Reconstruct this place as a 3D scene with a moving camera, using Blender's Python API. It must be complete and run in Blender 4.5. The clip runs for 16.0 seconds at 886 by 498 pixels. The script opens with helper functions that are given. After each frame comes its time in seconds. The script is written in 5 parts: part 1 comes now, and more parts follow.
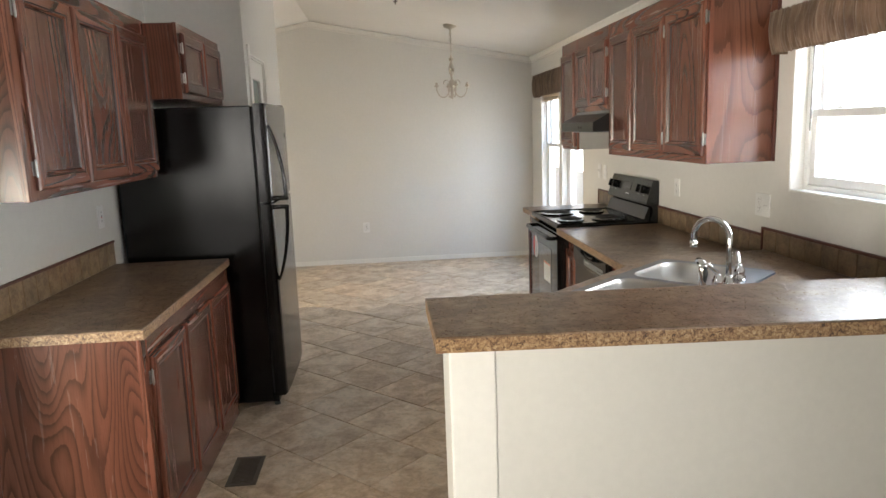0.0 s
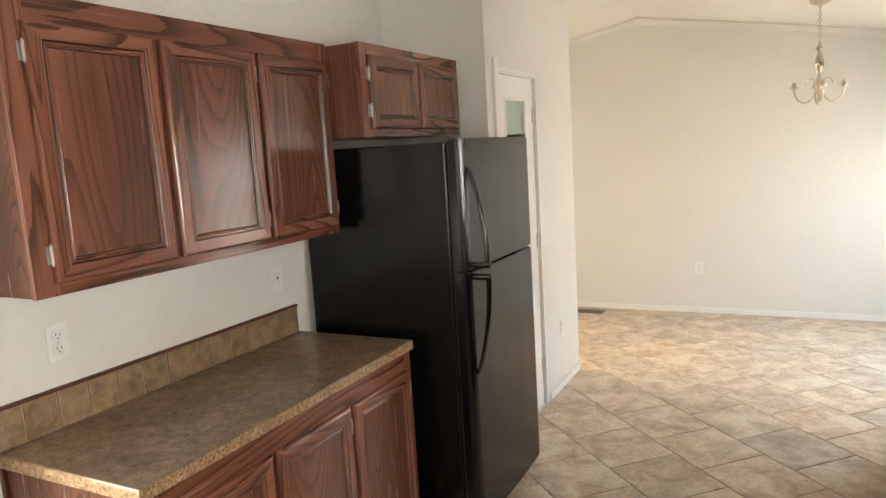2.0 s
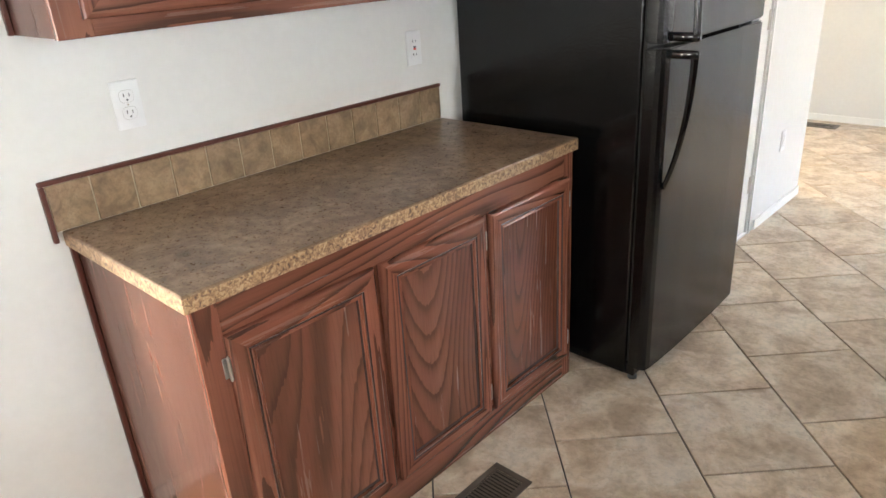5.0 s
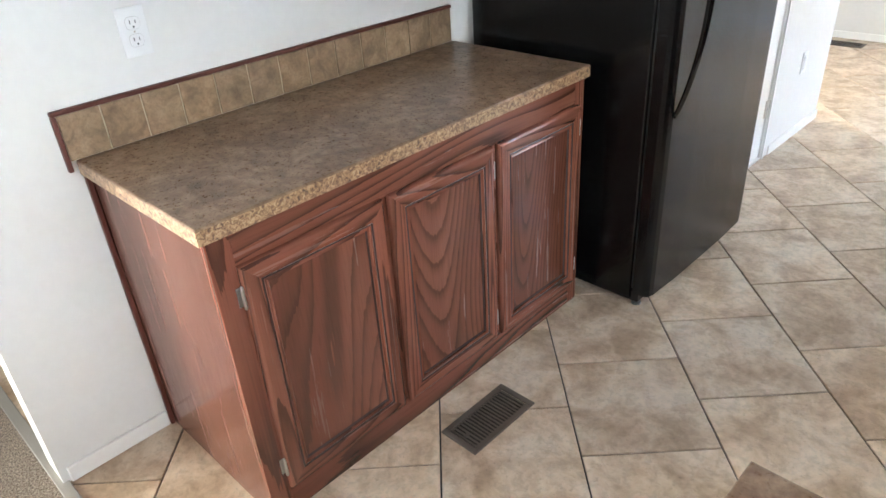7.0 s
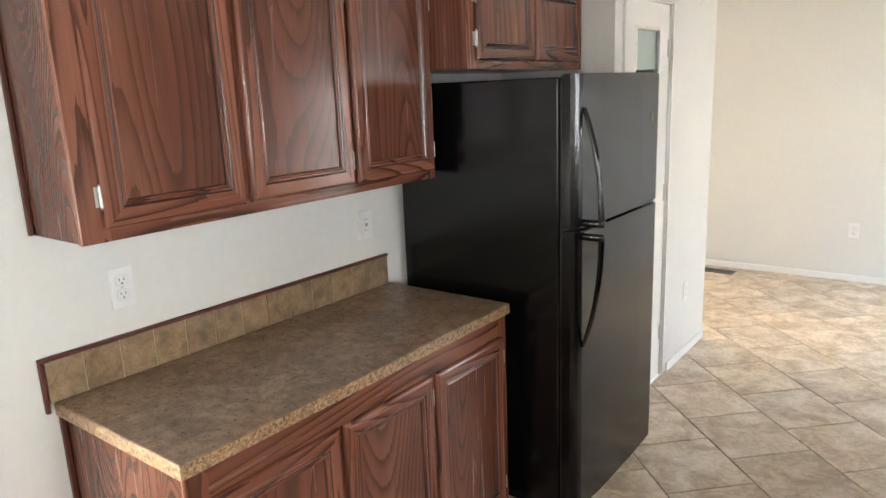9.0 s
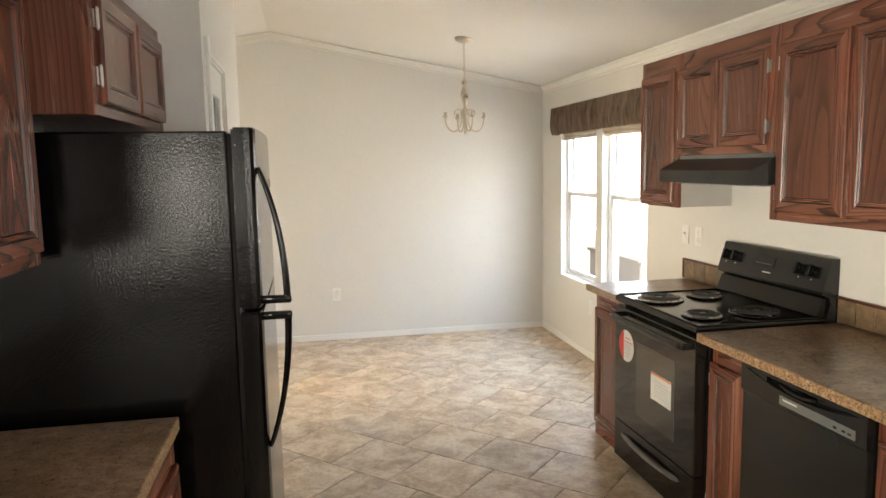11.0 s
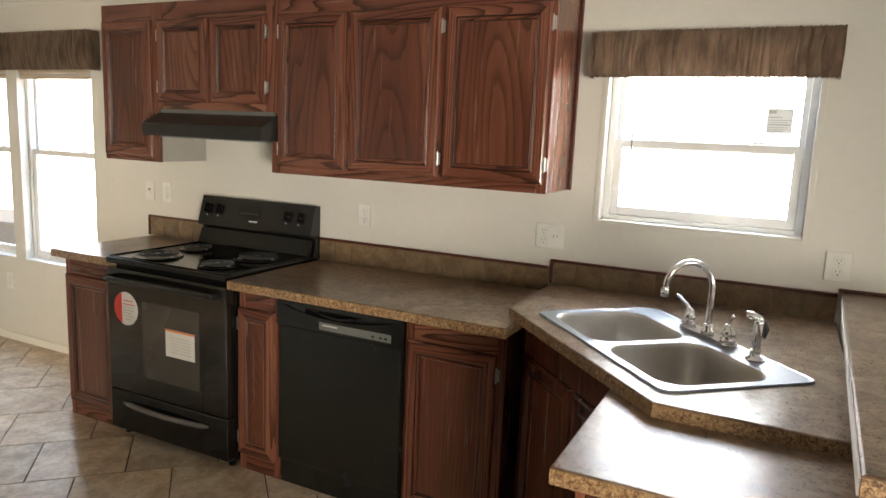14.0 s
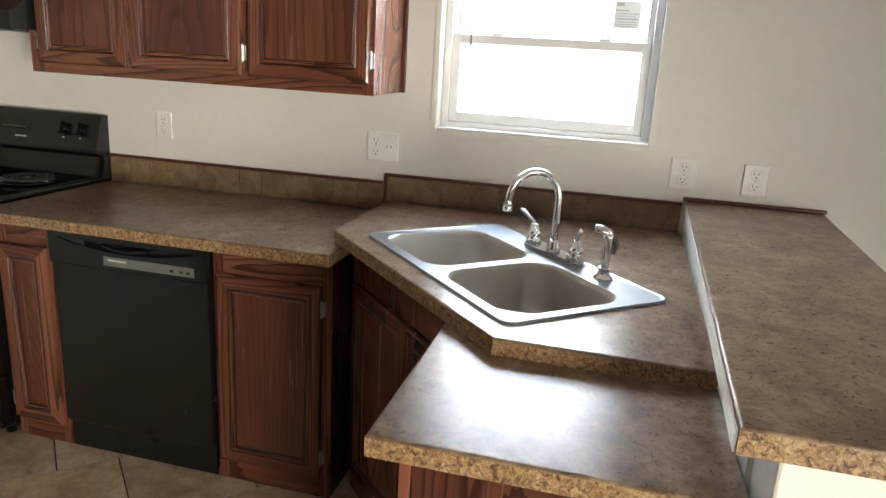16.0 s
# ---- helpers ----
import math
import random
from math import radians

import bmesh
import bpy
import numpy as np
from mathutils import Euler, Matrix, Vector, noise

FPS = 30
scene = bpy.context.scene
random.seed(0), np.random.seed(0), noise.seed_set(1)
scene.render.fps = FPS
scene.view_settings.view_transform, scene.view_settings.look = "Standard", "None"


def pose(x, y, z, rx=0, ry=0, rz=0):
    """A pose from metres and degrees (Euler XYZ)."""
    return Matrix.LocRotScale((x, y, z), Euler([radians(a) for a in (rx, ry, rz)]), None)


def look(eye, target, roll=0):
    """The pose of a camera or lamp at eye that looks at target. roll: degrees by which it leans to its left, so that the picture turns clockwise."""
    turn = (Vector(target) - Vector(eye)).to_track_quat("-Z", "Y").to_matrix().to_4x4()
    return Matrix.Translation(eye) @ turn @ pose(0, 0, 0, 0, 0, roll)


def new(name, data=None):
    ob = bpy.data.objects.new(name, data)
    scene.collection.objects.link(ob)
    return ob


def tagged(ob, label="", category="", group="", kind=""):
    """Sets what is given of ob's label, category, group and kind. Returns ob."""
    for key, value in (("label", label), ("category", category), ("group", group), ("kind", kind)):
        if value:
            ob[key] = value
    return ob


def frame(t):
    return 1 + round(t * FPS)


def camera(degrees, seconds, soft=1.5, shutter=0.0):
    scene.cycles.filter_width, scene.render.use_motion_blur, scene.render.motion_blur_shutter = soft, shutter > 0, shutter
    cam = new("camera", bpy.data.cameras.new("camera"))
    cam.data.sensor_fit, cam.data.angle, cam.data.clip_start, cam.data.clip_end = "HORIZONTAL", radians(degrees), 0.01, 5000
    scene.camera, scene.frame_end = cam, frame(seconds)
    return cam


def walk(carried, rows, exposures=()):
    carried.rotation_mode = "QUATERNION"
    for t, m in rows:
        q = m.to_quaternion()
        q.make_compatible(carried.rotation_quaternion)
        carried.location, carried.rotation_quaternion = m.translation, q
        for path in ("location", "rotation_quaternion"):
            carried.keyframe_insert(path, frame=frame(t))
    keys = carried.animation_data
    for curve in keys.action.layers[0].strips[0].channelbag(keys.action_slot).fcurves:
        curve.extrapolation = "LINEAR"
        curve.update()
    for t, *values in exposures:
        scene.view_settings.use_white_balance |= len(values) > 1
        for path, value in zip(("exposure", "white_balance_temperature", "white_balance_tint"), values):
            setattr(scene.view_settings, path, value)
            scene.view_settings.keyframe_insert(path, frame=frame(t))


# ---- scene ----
cam = camera(65.5, 16.0)
PATH = [
    (0, (-0.066, 0.623, 1.522), (0.091, 2.587, 1.178), -2.1),
    (0.5, (0.168, 0.972, 1.553), (0.245, 2.939, 1.195), -2.3),
    (1, (0.342, 1.33, 1.593), (0.112, 3.288, 1.256), -2.8),
    (1.5, (0.426, 1.663, 1.607), (-0.193, 3.541, 1.307), -3.4),
    (2, (0.487, 1.946, 1.649), (-0.425, 3.703, 1.365), -3.5),
    (2.5, (0.52, 2.099, 1.654), (-0.691, 3.669, 1.392), -3.8),
    (3, (0.51, 2.141, 1.642), (-0.802, 3.628, 1.381), -3.7),
    (3.5, (0.467, 2.195, 1.611), (-0.866, 3.655, 1.306), -3.6),
    (4, (0.354, 2.298, 1.568), (-0.978, 3.727, 1.143), -3.7),
    (4.5, (0.27, 2.424, 1.509), (-1.044, 3.803, 0.9), -3.7),
    (5, (0.24, 2.504, 1.446), (-1.042, 3.818, 0.652), -3.7),
    (5.2, (0.236, 2.521, 1.427), (-1.034, 3.811, 0.576), -3.8),
    (7.3, (0.265, 2.503, 1.531), (-0.976, 3.703, 0.52), -3.9),
    (7.5, (0.288, 2.49, 1.563), (-0.973, 3.714, 0.606), -3.9),
    (8, (0.357, 2.434, 1.634), (-0.966, 3.732, 0.882), -3.7),
    (8.2, (0.394, 2.4, 1.651), (-0.952, 3.725, 0.993), -3.6),
    (10.3, (-0.048, 2.18, 1.597), (-0.393, 4.135, 1.348), -1.9),
    (10.5, (-0.201, 2.207, 1.581), (-0.345, 4.188, 1.346), -1.9),
    (11, (-0.54, 2.348, 1.572), (-0.159, 4.296, 1.331), -1.0),
    (11.5, (-0.813, 2.548, 1.593), (-0.052, 4.381, 1.349), -0.2),
    (12, (-1.018, 2.725, 1.596), (0.089, 4.372, 1.35), 0.6),
    (12.5, (-1.074, 2.803, 1.567), (0.264, 4.268, 1.317), 1.1),
    (13, (-1.127, 2.788, 1.562), (0.385, 4.068, 1.283), 1.5),
    (13.5, (-1.151, 2.765, 1.547), (0.512, 3.836, 1.249), 2.0),
    (14, (-1.169, 2.752, 1.527), (0.601, 3.626, 1.203), 2.5),
    (14.5, (-1.149, 2.718, 1.485), (0.686, 3.428, 1.128), 2.9),
    (15, (-1.15, 2.694, 1.451), (0.72, 3.262, 1.027), 3.1),
    (15.5, (-1.087, 2.699, 1.442), (0.789, 3.18, 0.942), 3.3),
    (16, (-0.811, 2.79, 1.454), (1.063, 3.241, 0.923), 3.4),
]
WHITE = [
    (0.0, 0.70, 6550, 10), (1.0, 1.00, 7000, 10), (2.0, 1.42, 7250, 10), (3.5, 1.66, 6750, 10), (5.2, 1.90, 6200, 9), (7.3, 1.95, 5750, 8),
    (8.2, 1.88, 5950, 8), (10.3, 1.22, 6950, 10), (12.0, 1.14, 7000, 10), (13.0, 0.84, 6950, 10), (14.5, 0.76, 6800, 9), (16.0, 0.80, 6500, 8),
]
walk(cam, [(t, look(eye, target, roll)) for t, eye, target, roll in PATH], WHITE)

# ---- plan, metres ----
XL, XR = -3.28, 1.66            # outer side walls
YB, YF = -3.0, 8.605            # rear wall and dining end wall
XK = -1.51                      # kitchen side wall
XC = -0.92                      # closet front wall
YK0, YK1, YC = 2.67, 5.24, 6.715
RIDGE_X, RIDGE_Z, EAVE_Z = -0.81, 2.735, 2.285
WALL = 0.11
SLOPE = (RIDGE_Z - EAVE_Z) / (XR - RIDGE_X)


def ceil_z(x):
    return RIDGE_Z - SLOPE * abs(x - RIDGE_X)


# ---- light ----
world = bpy.data.worlds.new("sky")
scene.world = world
world.use_nodes = True
sky = world.node_tree.nodes.new("ShaderNodeTexSky")
sky.sky_type, sky.sun_disc, sky.sun_elevation, sky.sun_rotation = "NISHITA", False, radians(38), radians(120)
world.node_tree.nodes["Background"].inputs["Strength"].default_value = 0.12
world.node_tree.links.new(sky.outputs[0], world.node_tree.nodes["Background"].inputs["Color"])


def window_light(name, place, target, sx, sy, watts, colour, spread=180):
    lamp = bpy.data.lights.new(name, "AREA")
    lamp.shape, lamp.size, lamp.size_y, lamp.energy, lamp.color = "RECTANGLE", sx, sy, watts, colour
    lamp.spread = radians(spread)
    ob = new(name, lamp)
    ob.matrix_world = look(place, target)
    return ob


# outside each window: bright haze straight ahead, blue sky above, warm sunlit ground below; lamps fill the openings behind the walk
window_light("haze_dining", (2.85, 7.33, 1.25), (1.66, 7.33, 1.22), 3.2, 2.4, 78, (1.0, 0.94, 0.83))
window_light("sky_dining", (2.40, 7.33, 2.45), (1.66, 7.33, 1.2), 2.8, 1.1, 105, (0.27, 0.56, 1.0))
window_light("ground_dining", (2.45, 7.33, 0.0), (1.66, 7.33, 1.2), 2.8, 1.1, 24, (1.0, 0.84, 0.60))
window_light("haze_sink", (2.85, 3.06, 1.55), (1.66, 3.06, 1.52), 3.0, 2.2, 205, (0.93, 0.97, 1.0))
window_light("sky_sink", (2.40, 3.06, 2.60), (1.66, 3.06, 1.5), 2.6, 1.0, 92, (0.45, 0.70, 1.0))
window_light("ground_sink", (2.40, 3.06, 0.50), (1.66, 3.06, 1.5), 2.6, 1.0, 56, (1.0, 0.92, 0.80))
window_light("daylight_patio", (XL - 0.07, 7.55, 1.05), (1.0, 5.8, 0.0), 1.4, 1.95, 14, (1.0, 0.84, 0.60), 80)
window_light("daylight_living", (-2.42, YB - 0.06, 1.32), (0.6, 3.0, 1.2), 0.80, 0.85, 10, (1.0, 0.96, 0.90), 110)
# added fill with no known window, lifts the kitchen's left wall
window_light("fill_east", (XR + 0.07, -0.75, 1.35), (-1.5, 4.0, 1.1), 1.5, 1.15, 6, (1.0, 0.97, 0.92), 80)
# added unseen fill for the range wall, low to avoid cabinet reflections
window_light("fill_west", (XL - 0.07, 0.20, 0.82), (1.66, 5.2, 1.15), 1.5, 0.95, 20, (1.0, 0.93, 0.79), 56)

# ---- materials ----
def material(name, rough=0.5, metal=0.0, colour=(0.8, 0.8, 0.8)):
    m = bpy.data.materials.new(name)
    m.use_nodes = True
    b = m.node_tree.nodes["Principled BSDF"]
    b.inputs["Roughness"].default_value, b.inputs["Metallic"].default_value = rough, metal
    b.inputs["Base Color"].default_value = (*colour, 1)
    return m, m.node_tree.nodes, m.node_tree.links, b


def coords(nodes, links, scale=(1, 1, 1), vary=0.0, turn=(0, 0, 0)):
    """Object coordinates, scaled; vary shifts them from object to object."""
    tc = nodes.new("ShaderNodeTexCoord")
    mp = nodes.new("ShaderNodeMapping")
    mp.inputs["Scale"].default_value = scale
    mp.inputs["Rotation"].default_value = [radians(a) for a in turn]
    links.new(tc.outputs["Object"], mp.inputs["Vector"])
    if vary:
        info, mul = nodes.new("ShaderNodeObjectInfo"), nodes.new("ShaderNodeMath")
        mul.operation = "MULTIPLY"
        mul.inputs[1].default_value = vary
        links.new(info.outputs["Random"], mul.inputs[0])
        links.new(mul.outputs[0], mp.inputs["Location"])
    return mp.outputs[0]


def noise_tex(nodes, links, vec, scale, detail=4.0, rough=0.55, distort=0.0):
    n = nodes.new("ShaderNodeTexNoise")
    n.inputs["Scale"].default_value, n.inputs["Detail"].default_value = scale, detail
    n.inputs["Roughness"].default_value, n.inputs["Distortion"].default_value = rough, distort
    links.new(vec, n.inputs["Vector"])
    return n.outputs["Fac"]


def ramp(nodes, links, fac, stops):
    r = nodes.new("ShaderNodeValToRGB")
    el = r.color_ramp.elements
    while len(el) < len(stops):
        el.new(0.5)
    for e, (p, c) in zip(el, stops):
        e.position, e.color = p, (*c, 1) if len(c) == 3 else c
    links.new(fac, r.inputs["Fac"])
    return r.outputs["Color"]


def mix(nodes, links, fac, a, b, mode="MIX"):
    m = nodes.new("ShaderNodeMix")
    m.data_type, m.blend_type = "RGBA", mode
    for sock, v in ((m.inputs[0], fac), (m.inputs[6], a), (m.inputs[7], b)):
        if isinstance(v, (int, float)):
            sock.default_value = v
        elif isinstance(v, tuple):
            sock.default_value = (*v, 1)
        else:
            links.new(v, sock)
    return m.outputs[2]


def calc(nodes, links, op, a, b=0.0):
    m = nodes.new("ShaderNodeMath")
    m.operation = op
    for sock, v in ((m.inputs[0], a), (m.inputs[1], b)):
        if isinstance(v, (int, float)):
            sock.default_value = v
        else:
            links.new(v, sock)
    return m.outputs[0]


def bump(nodes, links, bsdf, height, strength=0.2, dist=0.002):
    b = nodes.new("ShaderNodeBump")
    b.inputs["Strength"].default_value, b.inputs["Distance"].default_value = strength, dist
    links.new(height, b.inputs["Height"])
    links.new(b.outputs[0], bsdf.inputs["Normal"])


def grey(v):
    return (v, v, v)


def paint(name, colour, rough=0.55, relief=0.12):
    m, n, l, b = material(name, rough)
    v = coords(n, l)
    big = noise_tex(n, l, v, 1.3, 3)
    c = ramp(n, l, big, [(0.3, tuple(x * 0.965 for x in colour)), (0.7, colour)])
    fine = noise_tex(n, l, v, 40, 3)
    l.new(mix(n, l, 0.04, c, ramp(n, l, fine, [(0.35, grey(0.3)), (0.65, grey(1.0))]), "MULTIPLY"), b.inputs["Base Color"])
    bump(n, l, b, noise_tex(n, l, v, 130, 4), relief, 0.0015)
    return m


def stained_oak(name, stretch, scale=3.6, lines=215.0, figure=0.62, base=1.0):
    """Dark red stained oak; stretch is small along the grain, figure is how strongly the rings show."""
    m, n, l, b = material(name, 0.3)
    v = coords(n, l, stretch, 40.0)
    field = noise_tex(n, l, v, scale, 1.0, 0.3, 0.18)
    long = coords(n, l, tuple(s * (0.25 if s < 0.5 else 1.0) for s in stretch), 40.0)
    streak = noise_tex(n, l, long, 46, 5, 0.65)
    teeth = noise_tex(n, l, long, 120, 2, 0.6)
    # each ring rises slowly and ends in a sharp, toothed dark line of varying width
    phase = calc(n, l, "FRACT", calc(n, l, "MULTIPLY", calc(n, l, "ADD", field, calc(n, l, "MULTIPLY", teeth, 1.7 / lines)), lines / 6.283))
    width = noise_tex(n, l, v, 5.0, 2)
    rings = calc(n, l, "POWER", phase, calc(n, l, "ADD", calc(n, l, "MULTIPLY", width, 6.0), 0.6))
    tone = noise_tex(n, l, v, 2.2, 3)
    blotch = noise_tex(n, l, v, 9.0, 3, 0.5)
    pores = noise_tex(n, l, long, 250, 2)
    warm = ramp(n, l, tone, [(0.35, tuple(base * x for x in (0.098, 0.033, 0.020))), (0.52, tuple(base * x for x in (0.143, 0.051, 0.031))), (0.68, tuple(base * x for x in (0.200, 0.080, 0.049)))])
    dark = (0.034, 0.0125, 0.009)
    c = mix(n, l, calc(n, l, "MULTIPLY", calc(n, l, "MINIMUM", calc(n, l, "MULTIPLY", rings, 1.5), 1.0), figure), warm, dark)
    c = mix(n, l, 0.3, c, ramp(n, l, blotch, [(0.34, grey(0.45)), (0.47, grey(1.0))]), "MULTIPLY")
    c = mix(n, l, 0.16, c, ramp(n, l, streak, [(0.36, grey(0.55)), (0.60, grey(1.0))]), "MULTIPLY")
    c = mix(n, l, 0.2, c, ramp(n, l, pores, [(0.38, grey(0.4)), (0.48, grey(1.0))]), "MULTIPLY")
    l.new(c, b.inputs["Base Color"])
    l.new(ramp(n, l, streak, [(0.35, grey(0.20)), (0.65, grey(0.28))]), b.inputs["Roughness"])
    b.inputs["Specular IOR Level"].default_value = 0.44
    b.inputs["Coat Weight"].default_value, b.inputs["Coat Roughness"].default_value = 0.08, 0.12
    bump(n, l, b, calc(n, l, "ADD", calc(n, l, "MULTIPLY", pores, 0.3), calc(n, l, "MULTIPLY", rings, -0.6)), 0.07, 0.0012)
    return m


def laminate(name):
    m, n, l, b = material(name, 0.3)
    v = coords(n, l, (1, 1, 1), 0.0)
    slow = noise_tex(n, l, v, 7.5, 4, 0.6, 0.4)
    a = noise_tex(n, l, v, 25.0, 8, 0.72, 0.3)
    f = noise_tex(n, l, v, 130, 5, 0.65, 0.6)
    c = ramp(n, l, a, [(0.33, (0.108, 0.064, 0.038)), (0.46, (0.180, 0.114, 0.069)), (0.54, (0.228, 0.153, 0.098)), (0.67, (0.295, 0.218, 0.150))])
    c = mix(n, l, 0.22, c, ramp(n, l, f, [(0.40, grey(0.5)), (0.5, grey(0.96)), (0.60, grey(1.25))]), "MULTIPLY")
    c = mix(n, l, 0.75, c, ramp(n, l, slow, [(0.40, (0.60, 0.53, 0.49)), (0.50, (0.95, 0.93, 0.91)), (0.60, (1.26, 1.27, 1.27))]), "MULTIPLY")
    l.new(c, b.inputs["Base Color"])
    l.new(ramp(n, l, f, [(0.35, grey(0.27)), (0.65, grey(0.30))]), b.inputs["Roughness"])
    b.inputs["Specular IOR Level"].default_value = 0.46
    bump(n, l, b, noise_tex(n, l, v, 420, 2), 0.03, 0.0006)
    return m


def laminate_edge(name):
    m, n, l, b = material(name, 0.42)
    v = coords(n, l)
    f = noise_tex(n, l, v, 105, 6, 0.7, 0.9)
    a = noise_tex(n, l, v, 22, 5, 0.65)
    c = ramp(n, l, f, [(0.37, (0.060, 0.033, 0.021)), (0.45, (0.21, 0.118, 0.058)), (0.54, (0.37, 0.24, 0.125)), (0.66, (0.50, 0.37, 0.235))])
    c = mix(n, l, 0.55, c, ramp(n, l, a, [(0.38, (0.60, 0.5, 0.44)), (0.60, (1.0, 1.0, 1.0))]), "MULTIPLY")
    l.new(c, b.inputs["Base Color"])
    bump(n, l, b, f, 0.1, 0.001)
    return m


def stone_tile(name, stops, scale, rough, vary=30.0, veins=0.5):
    m, n, l, b = material(name, rough)
    v = coords(n, l, (1, 1, 1), vary)
    a = noise_tex(n, l, v, scale, 6, 0.6, 0.5)
    f = noise_tex(n, l, v, scale * 6, 5, 0.65, 0.4)
    pits = noise_tex(n, l, v, scale * 13, 3, 0.6)
    c = ramp(n, l, a, stops)
    c = mix(n, l, veins, c, ramp(n, l, f, [(0.39, grey(0.5)), (0.5, grey(0.97)), (0.61, grey(1.2))]), "MULTIPLY")
    c = mix(n, l, 0.4, c, ramp(n, l, pits, [(0.30, grey(0.55)), (0.4, grey(1.0))]), "MULTIPLY")
    info = n.new("ShaderNodeObjectInfo")
    c = mix(n, l, 1.0, c, ramp(n, l, info.outputs["Random"], [(0.0, (0.86, 0.87, 0.88)), (0.5, (1.0, 1.0, 1.0)), (1.0, (1.06, 1.03, 0.98))]), "MULTIPLY")
    l.new(c, b.inputs["Base Color"])
    l.new(ramp(n, l, f, [(0.3, grey(rough + 0.1)), (0.7, grey(rough - 0.06))]), b.inputs["Roughness"])
    bump(n, l, b, calc(n, l, "ADD", f, pits), 0.16, 0.0015)
    return m


def textured(name, colour, rough, scale, strength, metal=0.0, stretch=(1, 1, 1), coat=0.0, gloss=0.5):
    """One colour with a slight cloud in tone and gloss, and a fine relief."""
    m, n, l, b = material(name, rough, metal)
    v = coords(n, l, stretch)
    t = noise_tex(n, l, v, 3.5, 4)
    l.new(ramp(n, l, t, [(0.3, tuple(x * 0.86 for x in colour)), (0.7, tuple(min(1, x * 1.1) for x in colour))]), b.inputs["Base Color"])
    l.new(ramp(n, l, noise_tex(n, l, v, 9, 5), [(0.3, grey(max(0.02, rough * 0.95))), (0.7, grey(min(1, rough * 1.06)))]), b.inputs["Roughness"])
    b.inputs["Coat Weight"].default_value = coat
    b.inputs["Specular IOR Level"].default_value = gloss
    b.inputs["Coat Roughness"].default_value = 0.08
    if strength:
        bump(n, l, b, noise_tex(n, l, v, scale, 3), strength, 0.001)
    return m


WALL_PAINT = paint("wall_paint", (0.71, 0.695, 0.655))
CEIL_PAINT = paint("ceiling_paint", (0.82, 0.80, 0.76), 0.7, 0.3)
CROWN_PAINT = paint("crown_paint", (0.76, 0.74, 0.695), 0.5, 0.04)
TRIM_PAINT = paint("trim_paint", (0.82, 0.805, 0.765), 0.35, 0.03)
OAK_V = stained_oak("stained_oak_upright", (1.0, 1.0, 0.15), 2.9, 190.0, 0.5, 1.02)
OAK_M = stained_oak("stained_oak_fine", (1.0, 1.0, 0.17), 3.0, 230.0, 0.55, 0.95)
OAK_S = stained_oak("stained_oak_side", (1.0, 1.0, 0.20), 4.2, 260.0, 0.6, 0.9)
OAK_B = stained_oak("stained_oak_bold", (1.0, 1.0, 0.13), 4.6, 120.0, 0.95, 0.78)
OAK_D = stained_oak("stained_oak_plain", (1.0, 1.0, 0.13), 4.0, 200.0, 0.28, 0.95)
STILE = stained_oak("stained_oak_stile", (1.0, 1.0, 0.05), 9.0, 120.0, 0.72, 1.4)
OAK_H = stained_oak("stained_oak_level", (1.0, 0.13, 1.0), 6.0, 95.0, 0.8, 1.25)
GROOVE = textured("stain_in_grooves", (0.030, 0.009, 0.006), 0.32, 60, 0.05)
TRIM_WOOD = textured("stained_trim", (0.085, 0.022, 0.014), 0.4, 60, 0.1)
GREY_PANEL = textured("grey_cabinet_side", (0.42, 0.40, 0.37), 0.5, 60, 0.05)
LAMINATE = laminate("countertop_laminate")
LAM_EDGE = laminate_edge("countertop_edge")
FLOOR_TILE = stone_tile("floor_tile", [(0.36, (0.40, 0.287, 0.186)), (0.46, (0.505, 0.376, 0.254)), (0.53, (0.58, 0.450, 0.320)), (0.63, (0.67, 0.553, 0.420))], 6.5, 0.36, 30.0, 0.3)
SPLASH_TILE = stone_tile("splash_tile", [(0.36, (0.165, 0.108, 0.060)), (0.5, (0.245, 0.165, 0.093)), (0.64, (0.30, 0.215, 0.13))], 17.0, 0.4, 20.0, 0.3)
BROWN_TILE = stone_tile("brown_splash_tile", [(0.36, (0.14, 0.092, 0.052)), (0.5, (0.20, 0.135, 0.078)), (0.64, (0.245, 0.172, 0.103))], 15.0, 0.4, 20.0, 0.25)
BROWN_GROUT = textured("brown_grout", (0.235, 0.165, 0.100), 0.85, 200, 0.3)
GROUT = textured("dark_grout", (0.035, 0.03, 0.028), 0.9, 200, 0.3)
PALE_GROUT = textured("pale_grout", (0.50, 0.42, 0.29), 0.85, 200, 0.3)


def carpet_pile(name):
    m, n, l, b = material(name, 0.95)
    v = coords(n, l)
    f = noise_tex(n, l, v, 150, 3, 0.7)
    a = noise_tex(n, l, v, 8, 4)
    c = ramp(n, l, f, [(0.34, (0.10, 0.075, 0.052)), (0.5, (0.27, 0.21, 0.155)), (0.66, (0.47, 0.39, 0.30))])
    l.new(mix(n, l, 0.5, c, ramp(n, l, a, [(0.35, grey(0.75)), (0.65, grey(1.05))]), "MULTIPLY"), b.inputs["Base Color"])
    bump(n, l, b, f, 1.0, 0.006)
    return m


